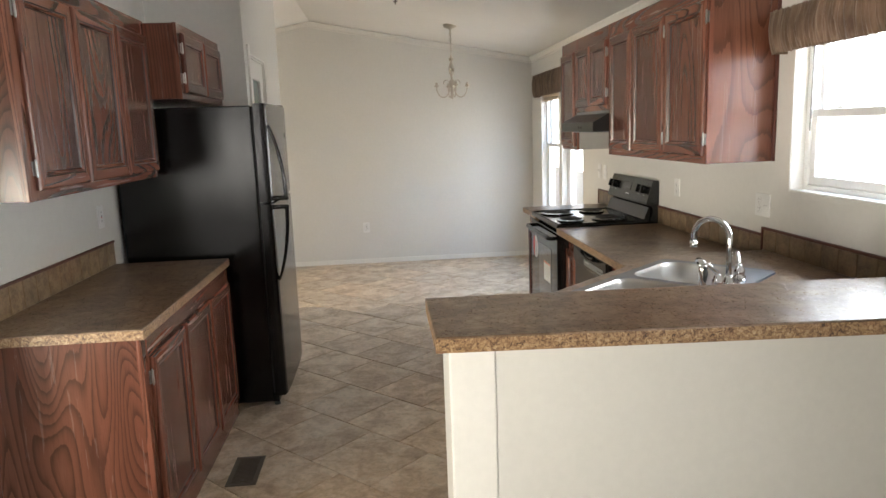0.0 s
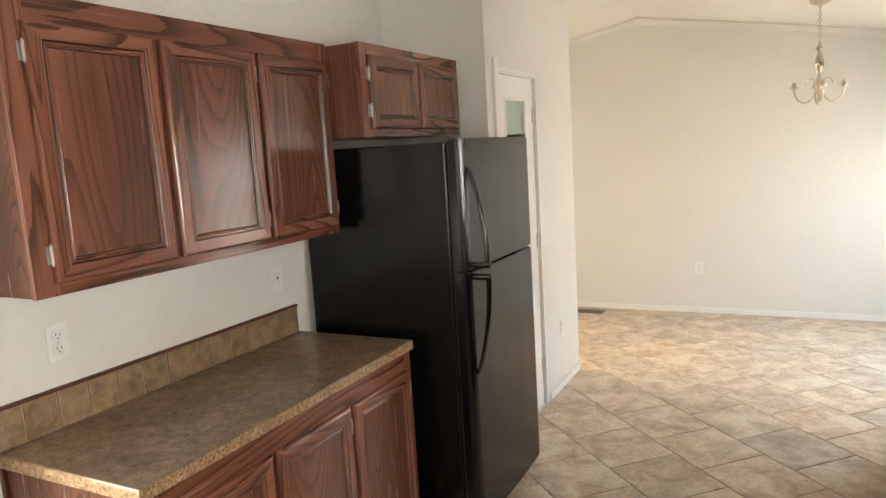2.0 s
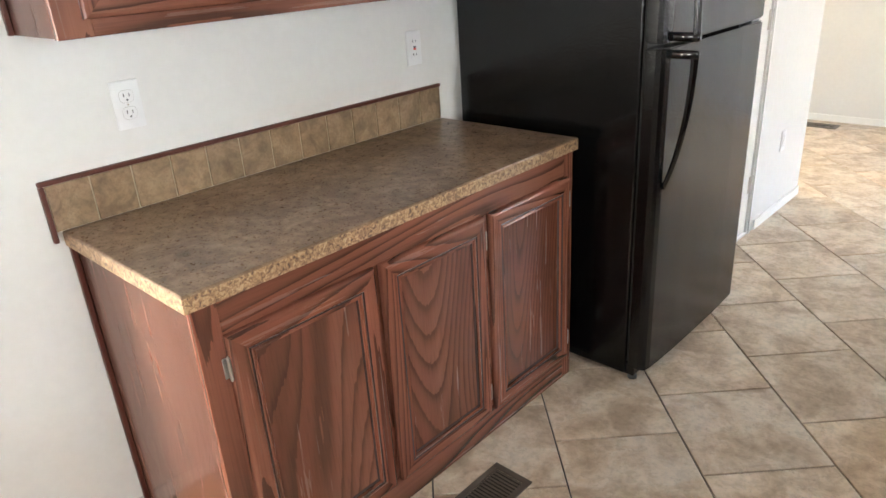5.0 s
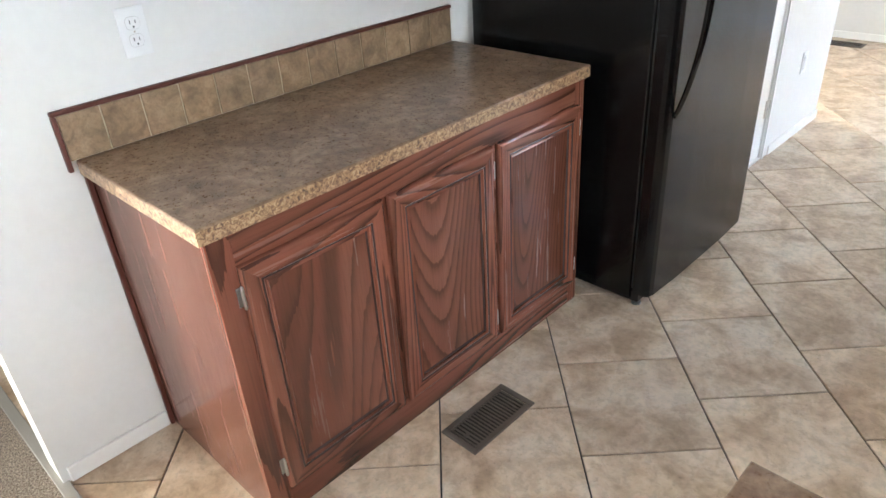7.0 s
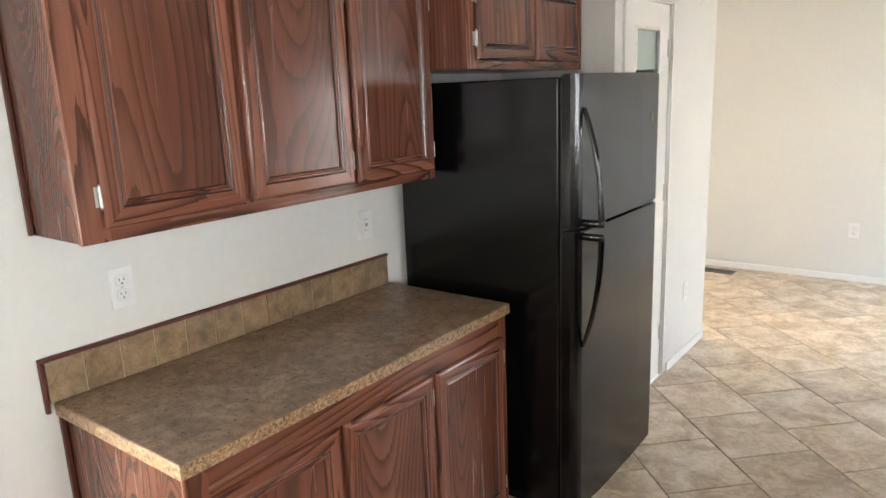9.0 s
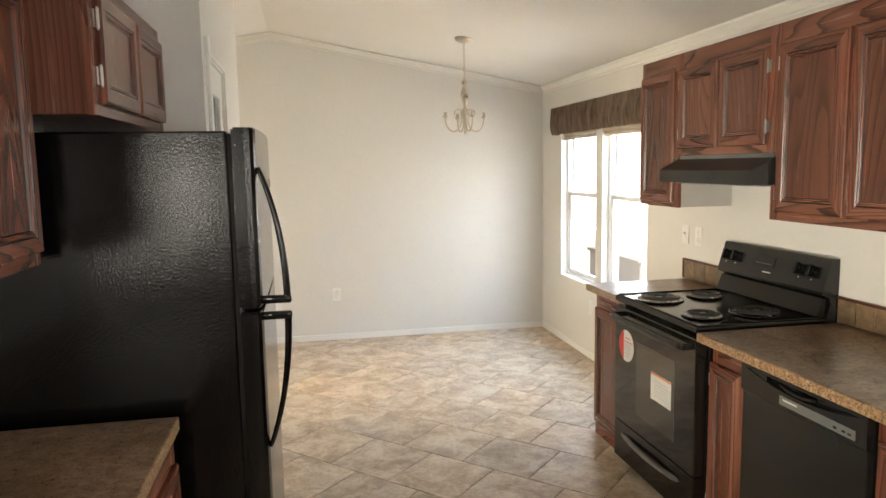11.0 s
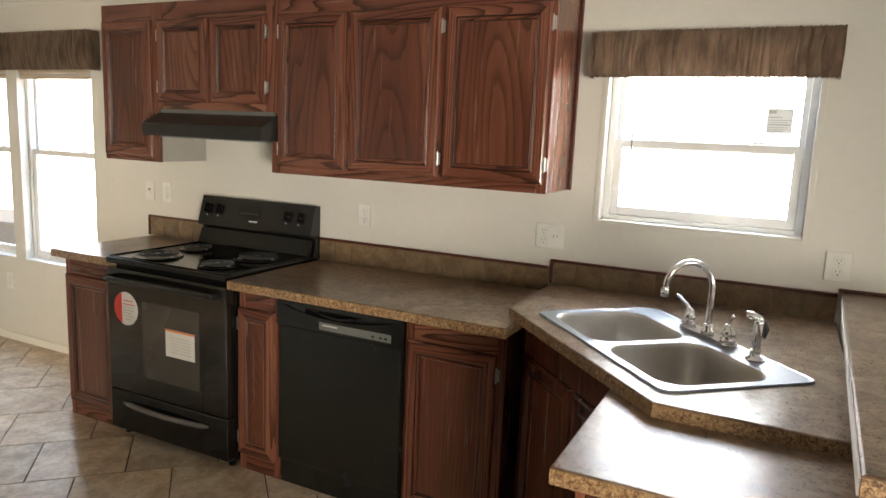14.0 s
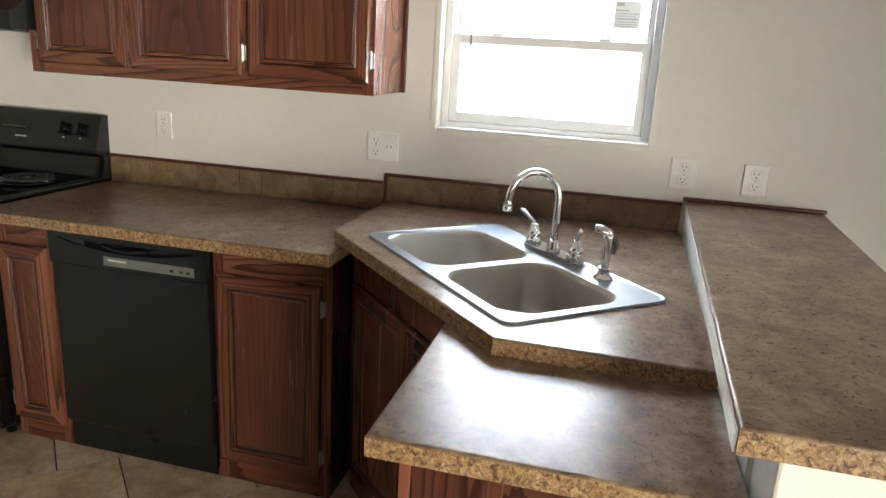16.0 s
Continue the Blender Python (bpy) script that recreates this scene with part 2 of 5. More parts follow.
CARPET = carpet_pile("carpet_pile")
BLACK_LEATHER = textured("black_textured_enamel", (0.003, 0.003, 0.0032), 0.13, 125, 0.7, gloss=0.4)
BLACK_ENAMEL = textured("black_enamel", (0.004, 0.004, 0.004), 0.11, 0, 0.0, gloss=0.42)
BLACK_SATIN = textured("black_satin_plastic", (0.007, 0.0072, 0.0075), 0.24, 300, 0.04, gloss=0.55)
SATIN_DOOR = textured("satin_black_door", (0.007, 0.0075, 0.0072), 0.26, 300, 0.04, gloss=0.5)
DIM_INK = textured("dim_ink", (0.12, 0.12, 0.12), 0.5, 0, 0.0)
HANDLE_GREY = textured("dark_chromed_plastic", (0.16, 0.155, 0.15), 0.2, 0, 0.0, 0.5)
# sticker print, and the painted shadow gaps on the wall plates
INK_GAP_SHADE = textured("grey_ink_gap_shade", (0.55, 0.53, 0.50), 0.5, 0, 0.0)
BLACK_GLASS = textured("black_oven_glass", (0.007, 0.0065, 0.006), 0.06, 0, 0.0, gloss=0.55)
GREY_STRIP = textured("grey_plastic", (0.115, 0.118, 0.112), 0.3, 200, 0.05)
HOOD_BLACK = textured("hood_enamel", (0.016, 0.0155, 0.015), 0.3, 200, 0.05, gloss=0.4)
# sink steel in two tones: darkened against window glare, lightened inside the bowls
STEEL = textured("brushed_steel", (0.33, 0.345, 0.37), 0.45, 0, 0.0, 1.0)
STEEL_LIT = textured("bowl_steel_lit", (0.60, 0.57, 0.53), 0.42, 0, 0.0, 1.0)
CHROME = textured("chrome", (0.78, 0.78, 0.79), 0.07, 0, 0.0, 1.0)
HINGE = textured("dulled_chrome", (0.50, 0.49, 0.47), 0.34, 0, 0.0, 1.0)
NICKEL = textured("brushed_nickel", (0.52, 0.47, 0.40), 0.28, 300, 0.05, 1.0)
COIL = textured("burner_coil", (0.022, 0.021, 0.021), 0.45, 120, 0.3)
PLASTIC = textured("white_plastic", (0.80, 0.795, 0.775), 0.32, 0, 0.0)
CLEAR_WAND = textured("clear_plastic", (0.22, 0.22, 0.22), 0.25, 0, 0.0)
SLOT = textured("dark_slot", (0.02, 0.018, 0.016), 0.6, 0, 0.0)
VINYL = textured("white_vinyl", (0.80, 0.80, 0.795), 0.38, 0, 0.0)
PAPER = textured("white_label", (0.80, 0.785, 0.74), 0.5, 0, 0.0)
RED_INK = textured("red_ink", (0.66, 0.035, 0.02), 0.45, 0, 0.0)
ORANGE_INK = textured("orange_ink", (0.75, 0.20, 0.05), 0.5, 0, 0.0)
GREY_INK = textured("grey_ink", (0.30, 0.29, 0.27), 0.5, 0, 0.0)
PALE_INK = textured("pale_ink", (0.5, 0.5, 0.5), 0.5, 0, 0.0)
VENT_METAL = textured("brown_vent_metal", (0.105, 0.082, 0.062), 0.42, 120, 0.08)
DUCT = textured("dark_duct", (0.012, 0.011, 0.010), 0.8, 40, 0.1)
BLIND = textured("tan_blind", (0.60, 0.49, 0.36), 0.5, 60, 0.05)
STRIP_METAL = textured("transition_strip_metal", (0.45, 0.42, 0.37), 0.4, 200, 0.1, 0.6)
SIDING = textured("outside_siding", (0.34, 0.27, 0.21), 0.7, 30, 0.3)


def fabric(name):
    m, n, l, b = material(name, 0.9)
    v = coords(n, l, (1, 1, 0.25))
    a = noise_tex(n, l, v, 24, 5, 0.6)
    l.new(ramp(n, l, a, [(0.36, (0.15, 0.10, 0.068)), (0.5, (0.225, 0.158, 0.112)), (0.64, (0.29, 0.21, 0.152))]), b.inputs["Base Color"])
    b.inputs["Sheen Weight"].default_value = 0.3
    bump(n, l, b, noise_tex(n, l, coords(n, l, (1, 1, 0.6)), 300, 2), 0.3, 0.001)
    return m


def thin_paper(name, through_light, tone):
    m, n, l, b = material(name, 0.8, 0.0, grey(tone))
    b.inputs["Transmission Weight"].default_value, b.inputs["IOR"].default_value = through_light, 1.05
    return m


def clear_glass(name, colour, rough):
    m, n, l, b = material(name, rough, 0.0, colour)
    b.inputs["Transmission Weight"].default_value, b.inputs["IOR"].default_value = 1.0, 1.45
    return m


SHEER_PAPER = thin_paper("thin_label_paper", 0.03, 0.8)
SHEER_INK = thin_paper("thin_label_print", 0.03, 0.5)
FABRIC = fabric("gathered_brown_fabric")
GLASS = clear_glass("window_glass", (1, 1, 1), 0.0)
FROSTED = textured("frosted_glass", (0.40, 0.47, 0.43), 0.2, 400, 0.05)


# ---- helpers for meshes ----
def part(name, bm, mat, parent=None, label="", smooth=False):
    """One mesh object from a bmesh; mat is one material or a list of them."""
    me = bpy.data.meshes.new(name)
    bmesh.ops.recalc_face_normals(bm, faces=bm.faces)
    bm.to_mesh(me)
    bm.free()
    for m in mat if isinstance(mat, (list, tuple)) else [mat]:
        me.materials.append(m)
    if smooth:
        me.polygons.foreach_set("use_smooth", [True] * len(me.polygons))
    ob = new(name, me)
    if parent:
        ob.parent = parent
    return tagged(ob, label) if label else ob


def thing(name, label, category, group="", kind=""):
    return tagged(new(name), label, category, group, kind)


def box(bm, x0, x1, y0, y1, z0, z1, bevel=0.0, index=0, segments=2):
    vs = [bm.verts.new((x, y, z)) for x in (x0, x1) for y in (y0, y1) for z in (z0, z1)]
    fs = [bm.faces.new([vs[i] for i in q]) for q in ((0, 1, 3, 2), (4, 6, 7, 5), (0, 4, 5, 1), (2, 3, 7, 6), (0, 2, 6, 4), (1, 5, 7, 3))]
    for f in fs:
        f.material_index = index
    if bevel:
        es = list({e for f in fs for e in f.edges})
        got = bmesh.ops.bevel(bm, geom=es, offset=bevel, segments=segments, profile=0.5, affect="EDGES")
        for f in got["faces"]:
            f.material_index = index
    return bm


def boxed(name, x0, x1, y0, y1, z0, z1, mat, parent=None, label="", bevel=0.0):
    return part(name, box(bmesh.new(), x0, x1, y0, y1, z0, z1, bevel), mat, parent, label)


def prism(bm, pts, z0, z1, index=0, side=None):
    lo = [bm.verts.new((x, y, z0)) for x, y in pts]
    hi = [bm.verts.new((x, y, z1)) for x, y in pts]
    bm.faces.new(hi).material_index = index
    bm.faces.new(lo[::-1]).material_index = index
    for i in range(len(pts)):
        j = (i + 1) % len(pts)
        bm.faces.new((lo[i], lo[j], hi[j], hi[i])).material_index = index if side is None else side
    return bm


def placed(bm, m):
    bm.transform(m)
    return bm


def lathe(bm, profile, centre=(0, 0, 0), steps=24, index=0):
    """Turns (radius, height) pairs about a vertical axis."""
    rings = []
    for r, z in profile:
        rings.append([bm.verts.new((centre[0] + r * math.cos(2 * math.pi * k / steps), centre[1] + r * math.sin(2 * math.pi * k / steps), centre[2] + z)) for k in range(steps)])
    for a, b in zip(rings, rings[1:]):
        for k in range(steps):
            bm.faces.new((a[k], a[(k + 1) % steps], b[(k + 1) % steps], b[k])).material_index = index
    bm.faces.new(rings[0][::-1]).material_index = index
    bm.faces.new(rings[-1]).material_index = index
    return bm


def tube(bm, pts, radius, steps=10, closed=False, flat=1.0):
    """A round rod along points; radius may be a list."""
    pts = [Vector(p) for p in pts]
    n = len(pts)
    rad = radius if isinstance(radius, (list, tuple)) else [radius] * n
    rings, up = [], None
    for i, p in enumerate(pts):
        a = pts[(i - 1) % n] if closed or i else p
        b = pts[(i + 1) % n] if closed or i < n - 1 else p
        d = (b - a).normalized()
        if up is None:
            up = d.orthogonal().normalized()
        up = (up - d * up.dot(d)).normalized()
        side = d.cross(up)
        rings.append([bm.verts.new(p + rad[i] * (math.cos(2 * math.pi * k / steps) * up + flat * math.sin(2 * math.pi * k / steps) * side)) for k in range(steps)])
    for i in range(n if closed else n - 1):
        a, b = rings[i], rings[(i + 1) % n]
        for k in range(steps):
            bm.faces.new((a[k], a[(k + 1) % steps], b[(k + 1) % steps], b[k]))
    if not closed:
        bm.faces.new(rings[0][::-1])
        bm.faces.new(rings[-1])
    return bm


def local(origin, out):
    """A frame for things on upright faces: x along the width, y up, z out of the face."""
    out = Vector((*out, 0)).normalized()
    across = Vector((0, 0, 1)).cross(out)
    m = Matrix((across, (0, 0, 1), out)).transposed().to_4x4()
    return Matrix.Translation(origin) @ m


# ---- structure ----
def wall_with_holes(name, axis, at, thick, a0, a1, z0, z1, holes, label):
    """A wall of constant x or y, with rectangular openings (a0, a1, z0, z1) through it; z1 may be a function of a."""
    bm = bmesh.new()
    cuts = sorted({a0, a1, *(h[0] for h in holes), *(h[1] for h in holes)} | ({RIDGE_X} if callable(z1) and a0 < RIDGE_X < a1 else set()))
    top = z1 if callable(z1) else lambda a: z1

    def slab(p, q, lo, hip, hiq):
        lo_hi = (at, at + thick)
        vs = []
        for c in lo_hi:
            for a, z in ((p, lo), (q, lo), (q, hiq), (p, hip)):
                vs.append(bm.verts.new((c, a, z) if axis == "x" else (a, c, z)))
        for f in ((0, 1, 2, 3), (7, 6, 5, 4), (0, 4, 5, 1), (1, 5, 6, 2), (2, 6, 7, 3), (3, 7, 4, 0)):
            bm.faces.new([vs[i] for i in f])

    for p, q in zip(cuts, cuts[1:]):
        inside = sorted(h for h in holes if h[0] <= p + 1e-6 and h[1] >= q - 1e-6)
        lo = z0
        for h in inside:
            slab(p, q, lo, h[2], h[2])
            lo = h[3]
        slab(p, q, lo, top(p), top(q))
    return tagged(part(name, bm, WALL_PAINT), label, "wall", kind="structure")


WIN_A, WIN_B, WIN_S = (7.375, 8.12, 0.585, 1.84), (6.545, 7.265, 0.585, 1.84), (2.685, 3.437, 1.205, 1.90)
# unseen opening added in the east wall for its fill lamp
FILL_E = (-1.50, 0.0, 0.78, 1.93)
# the west opening is made up for its fill lamp
FILL_W, PATIO, WIN_L = (-0.55, 0.95, 0.34, 1.30), (6.85, 8.25, 0.06, 2.03), (-2.82, -2.02, 0.89, 1.75)
wall_with_holes("wall_east", "x", XR, 0.14, YB, YF + 0.12, 0.0, EAVE_Z + 0.03, [WIN_A, WIN_B, WIN_S, FILL_E], "off-white painted outer wall with windows")
wall_with_holes("wall_west", "x", XL - 0.14, 0.14, YB, YF + 0.12, 0.0, EAVE_Z + 0.03, [FILL_W, PATIO], "off-white painted outer wall with a patio opening")
wall_with_holes("wall_north", "y", YF, 0.12, XL, XR, 0.0, lambda a: ceil_z(a) + 0.02, [], "off-white painted end wall of the dining area")
wall_with_holes("wall_south", "y", YB - 0.12, 0.12, XL - 0.14, XR + 0.14, 0.0, lambda a: ceil_z(a) + 0.02, [WIN_L], "off-white painted rear wall with a window opening")
wall_with_holes("wall_kitchen", "x", XK - WALL, WALL, YK0, YK1, 0.0, ceil_z(XK) + 0.01, [], "off-white painted kitchen side wall")
wall_with_holes("wall_closet_side", "y", YK1, 0.10, XK - WALL, XC - 0.10, 0.0, lambda a: ceil_z(a) + 0.01, [], "off-white painted closet side wall")
DOOR = (5.372, 5.962, 0.0, 2.045)
wall_with_holes("wall_closet_front", "x", XC - 0.10, 0.10, YK1, YC, 0.0, ceil_z(XC) - 0.005, [DOOR], "off-white painted closet wall with a doorway")
wall_with_holes("wall_closet_back", "y", YC - 0.10, 0.10, XL, XC - 0.10, 0.0, lambda a: ceil_z(a) + 0.01, [], "off-white painted closet rear wall")


def build_ceiling():
    bm = bmesh.new()
    for x0, x1 in ((XL - 0.14, RIDGE_X), (RIDGE_X, XR + 0.14)):
        z0, z1 = ceil_z(x0), ceil_z(x1)
        vs = [bm.verts.new(p) for y in (YB - 0.12, YF + 0.12) for p in ((x0, y, z0), (x1, y, z1), (x1, y, z1 + 0.1), (x0, y, z0 + 0.1))]
        for f in ((0, 1, 2, 3), (7, 6, 5, 4), (0, 4, 5, 1), (1, 5, 6, 2), (2, 6, 7, 3), (3, 7, 4, 0)):
            bm.faces.new([vs[i] for i in f])
    tagged(part("ceiling", bm, CEIL_PAINT), "off-white vaulted ceiling with a low ridge", "ceiling", kind="structure")


build_ceiling()


def crown(name, pts, inward, tops):
    """A stepped crown moulding along a straight wall top; inward is the horizontal way into the room."""
    prof = [(0.0, -0.066), (0.008, -0.066), (0.012, -0.055), (0.010, -0.049), (0.017, -0.040), (0.029, -0.020), (0.039, -0.012), (0.039, 0.0), (0.0, 0.0)]
    bm, rings = bmesh.new(), []
    for (x, y), z in zip(pts, tops):
        rings.append([bm.verts.new((x + inward[0] * d, y + inward[1] * d, z + h)) for d, h in prof])
    for a, b in zip(rings, rings[1:]):
        for k in range(len(prof)):
            bm.faces.new((a[k], a[(k + 1) % len(prof)], b[(k + 1) % len(prof)], b[k]))
    bm.faces.new(rings[0])
    bm.faces.new(rings[-1][::-1])
    tagged(part(name, bm, CROWN_PAINT), "off-white painted crown moulding along the ceiling", "moulding", kind="structure")


crown("trim_east", [(XR - 0.001, YB), (XR - 0.001, YF - 0.05)], (-1, 0), [EAVE_Z - 0.002] * 2)
crown("trim_north", [(XL, YF - 0.001), (RIDGE_X, YF - 0.001), (XR, YF - 0.001)], (0, -1), [ceil_z(XL) - 0.002, RIDGE_Z - 0.004, EAVE_Z - 0.002])


def baseboard(name, x0, x1, y0, y1):
    bm = box(bmesh.new(), x0, x1, y0, y1, 0.001, 0.055, 0.004)
    tagged(part(name, bm, TRIM_PAINT), "low white painted baseboard", "baseboard", kind="structure")


baseboard("baseboard_north", XL, XR - 0.012, YF - 0.011, YF - 0.001)
baseboard("baseboard_east", XR - 0.011, XR - 0.001, 6.09, YF - 0.012)
baseboard("baseboard_kitchen", XK + 0.001, XK + 0.011, YK0 + 0.02, 2.99)
baseboard("baseboard_closet", XC + 0.001, XC + 0.011, 6.03, YC - 0.001)

# floors: carpet up to the strip, diagonal tiles beyond it
Y_TILE = YK0
floor = tagged(boxed("floor", XL, XR, Y_TILE, YF, -0.12, -0.006, GROUT), "mottled beige stone-look tile floor laid diagonally", "floor", kind="structure")


def carpet():
    bm = bmesh.new()
    box(bm, XL, XR, YB, Y_TILE - 0.001, -0.12, 0.0)
    tagged(part("floor_carpet", bm, CARPET), "beige cut-pile carpet", "carpet", kind="structure")


carpet()


def half_wall():
    wall = boxed("half_wall", 0.20, XR, 2.335, 2.52, 0.0, 0.992, WALL_PAINT, None)
    tagged(wall, "off-white painted half wall under the bar top", "half wall", kind="structure")
    # end section, slightly proud and in a lighter white than the wall
    end = boxed("half_wall_end", 0.075, 0.1998, 2.3325, 2.535, 0.0, 0.992, TRIM_PAINT, None, "", 0.006)
    tagged(end, "smooth end section of the half wall, lighter than the rest", "post", kind="structure")


half_wall()


# ---- cabinets ----
DOOR_RINGS = [(0.0, 0.0), (0.0, 0.011), (0.003, 0.016), (0.009, 0.019), (0.043, 0.019), (0.046, 0.0155), (0.049, 0.0175), (0.053, 0.0175), (0.056, 0.013), (0.060, 0.0145), (0.063, 0.009)]


def hinge(parent, m, x, y, side):
    """A chrome wrap hinge: leaf on the frame, barrel with tips beside the door edge."""
    bm = bmesh.new()
    box(bm, x - 0.011, x + 0.002, y - 0.024, y + 0.024, 0.0005, 0.003, 0.001) if side > 0 else box(bm, x - 0.002, x + 0.011, y - 0.024, y + 0.024, 0.0005, 0.003, 0.001)
    lathe(bm, [(0.001, -0.031), (0.0035, -0.027), (0.0045, -0.024), (0.0045, 0.024), (0.0035, 0.027), (0.001, 0.031)], (0, 0, 0), 10)
    vs = [v for v in bm.verts if abs(v.co.x) < 0.005 and abs(v.co.y) < 0.005]
    for v in vs:
        v.co = Vector((x - side * 0.001 + v.co.x, y + v.co.z, 0.010 + v.co.y))
    part("hinge", placed(bm, m), HINGE, parent, "small chrome hinge")


def cabinet_door(parent, origin, out, width, height, hinges="", level=OAK_H, face=OAK_V):
    """A framed door with a bead and a flat recessed panel; origin is its lower corner, first along the width."""
    m = local(origin, out)
    bm, rings = bmesh.new(), []
    for inset, z in DOOR_RINGS:
        rings.append([bm.verts.new(p) for p in ((inset, inset, z), (width - inset, inset, z), (width - inset, height - inset, z), (inset, height - inset, z))])
    for i, (a, b) in enumerate(zip(rings, rings[1:])):
        for k in range(4):
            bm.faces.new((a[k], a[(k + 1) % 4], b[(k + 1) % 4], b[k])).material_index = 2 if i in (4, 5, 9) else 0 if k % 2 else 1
    bm.faces.new(rings[0][::-1])
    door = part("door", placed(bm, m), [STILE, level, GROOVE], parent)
    part("panel", placed(box(bmesh.new(), 0.0625, width - 0.0625, 0.0625, height - 0.0625, 0.001, 0.0092), m), face, door)
    if hinges:
        x, side = (-0.001, 1) if hinges == "first" else (width + 0.001, -1)
        for y in (0.075, height - 0.075):
            hinge(door, m, x, y, side)
    return door


def face_frame(parent, origin, out, width, height, rails, stiles, level=OAK_H, thick=0.019):
    """Uprights and rails, given as ranges along the width and the height."""
    m = local(origin, out)
    bm = bmesh.new()
    rails = sorted(rails)
    for k, (a, b) in enumerate(stiles):
        ends = (0, height) if k in (0, len(stiles) - 1) else (rails[0][1] + 0.0002, rails[-1][0] - 0.0002)
        box(bm, a, b, *ends, -thick, 0 if k in (0, len(stiles) - 1) else -0.0004, 0.0015, 0)
    for a, b in rails:
        box(bm, stiles[0][1] + 0.0002, stiles[-1][0] - 0.0002, a, b, -thick, -0.0006, 0.0015, 1)
    return part("face_frame", placed(bm, m), [STILE, level], parent)


def carcass(parent, x0, x1, y0, y1, z0, z1, name="body", mat=None):
    return part(name, box(bmesh.new(), x0, x1, y0, y1, z0, z1, 0.0015), mat or OAK_V, parent)


# left wall: base unit with three doors
base = thing("base_cabinet", "dark red stained oak base cabinet with three panel doors", "cabinet")
carcass(base, XK + 0.002, -0.958, 3.004, 4.332, 0.001, 0.841, "body", OAK_S)
face_frame(base, (-0.939, 3.002, 0.001), (1, 0), 1.332, 0.840, [(0.0, 0.105), (0.755, 0.84)], [(0, 0.058), (0.44, 0.495), (0.86, 0.915), (1.285, 1.332)])
for y, w, hs in ((3.057, 0.402, "first"), (3.480, 0.394, "last"), (3.895, 0.402, "last")):
    cabinet_door(base, (-0.9385, y, 0.096), (1, 0), w, 0.664, hs, OAK_H, OAK_M)
part("side_trim", box(bmesh.new(), XK + 0.002, XK + 0.016, 2.990, 3.003, 0.001, 0.842, 0.002), TRIM_WOOD, base, "narrow dark scribe strip")

# left wall: wall units
upper = thing("wall_cabinet", "dark red stained oak wall cabinet with three panel doors", "cabinet", "wall cabinets")
carcass(upper, XK + 0.002, -1.259, 3.006, 4.333, 1.332, 2.105, "body", OAK_S)
face_frame(upper, (-1.240, 3.003, 1.330), (1, 0), 1.331, 0.776, [(0, 0.05), (0.69, 0.776)], [(0, 0.07), (0.445, 0.48), (0.872, 0.905), (1.290, 1.331)])
for y, w, hs in ((3.057, 0.401, "first"), (3.480, 0.410, "last"), (3.911, 0.405, "last")):
    cabinet_door(upper, (-1.2395, y, 1.364), (1, 0), w, 0.668, hs)
part("side_trim", box(bmesh.new(), XK + 0.002, XK + 0.015, 2.994, 3.005, 1.332, 2.105, 0.002), TRIM_WOOD, upper, "narrow dark scribe strip")

fridge_top = thing("wall_cabinet", "short dark red stained oak wall cabinet above the refrigerator", "cabinet", "wall cabinets")
carcass(fridge_top, XK + 0.002, -1.098, 4.338, 5.235, 1.722, 2.098)
face_frame(fridge_top, (-1.079, 4.336, 1.720), (1, 0), 0.900, 0.380, [(0, 0.045), (0.32, 0.38)], [(0, 0.06), (0.44, 0.475), (0.85, 0.90)])
for y, w, hs in ((4.386, 0.405, "first"), (4.806, 0.400, "")):
    cabinet_door(fridge_top, (-1.0785, y, 1.752), (1, 0), w, 0.300, hs)

# window wall: wall units; widths run towards the camera side, so origins stand at the far end
FX = 1.345
row = thing("wall_cabinet", "dark red stained oak wall cabinet with three tall panel doors", "cabinet", "wall cabinets")
carcass(row, FX + 0.019, XR - 0.002, 3.572, 4.893, 1.327, 2.112)
face_frame(row, (FX, 4.895, 1.325), (-1, 0), 1.325, 0.788, [(0, 0.05), (0.70, 0.788)], [(0, 0.05), (0.39, 0.45), (0.85, 0.90), (1.285, 1.325)])
for y, w, hs in ((4.850, 0.364, "first"), (4.465, 0.430, "last"), (4.012, 0.430, "last")):
    cabinet_door(row, (FX - 0.0005, y, 1.360), (-1, 0), w, 0.668, hs)
part("side_trim", box(bmesh.new(), XR - 0.016, XR - 0.002, 3.560, 3.571, 1.327, 2.112, 0.002), TRIM_WOOD, row, "narrow dark scribe strip")

hood_top = thing("wall_cabinet", "short dark red stained oak wall cabinet above the range hood", "cabinet", "wall cabinets")
carcass(hood_top, FX + 0.019, XR - 0.002, 4.899, 5.617, 1.602, 2.112)
face_frame(hood_top, (FX, 5.619, 1.600), (-1, 0), 0.722, 0.513, [(0, 0.04), (0.425, 0.513)], [(0, 0.03), (0.335, 0.365), (0.69, 0.722)])
for y, w, hs in ((5.612, 0.336, "first"), (5.260, 0.333, "last")):
    cabinet_door(hood_top, (FX - 0.0005, y, 1.634), (-1, 0), w, 0.396, hs)

narrow = thing("wall_cabinet", "narrow dark red stained oak wall cabinet with a grey side", "cabinet", "wall cabinets")
carcass(narrow, FX + 0.019, XR - 0.002, 5.628, 6.022, 1.334, 2.112)
part("side_panel", box(bmesh.new(), FX + 0.02, XR - 0.003, 5.6225, 5.6275, 1.334, 1.598), GREY_PANEL, narrow, "plain grey unfinished side")
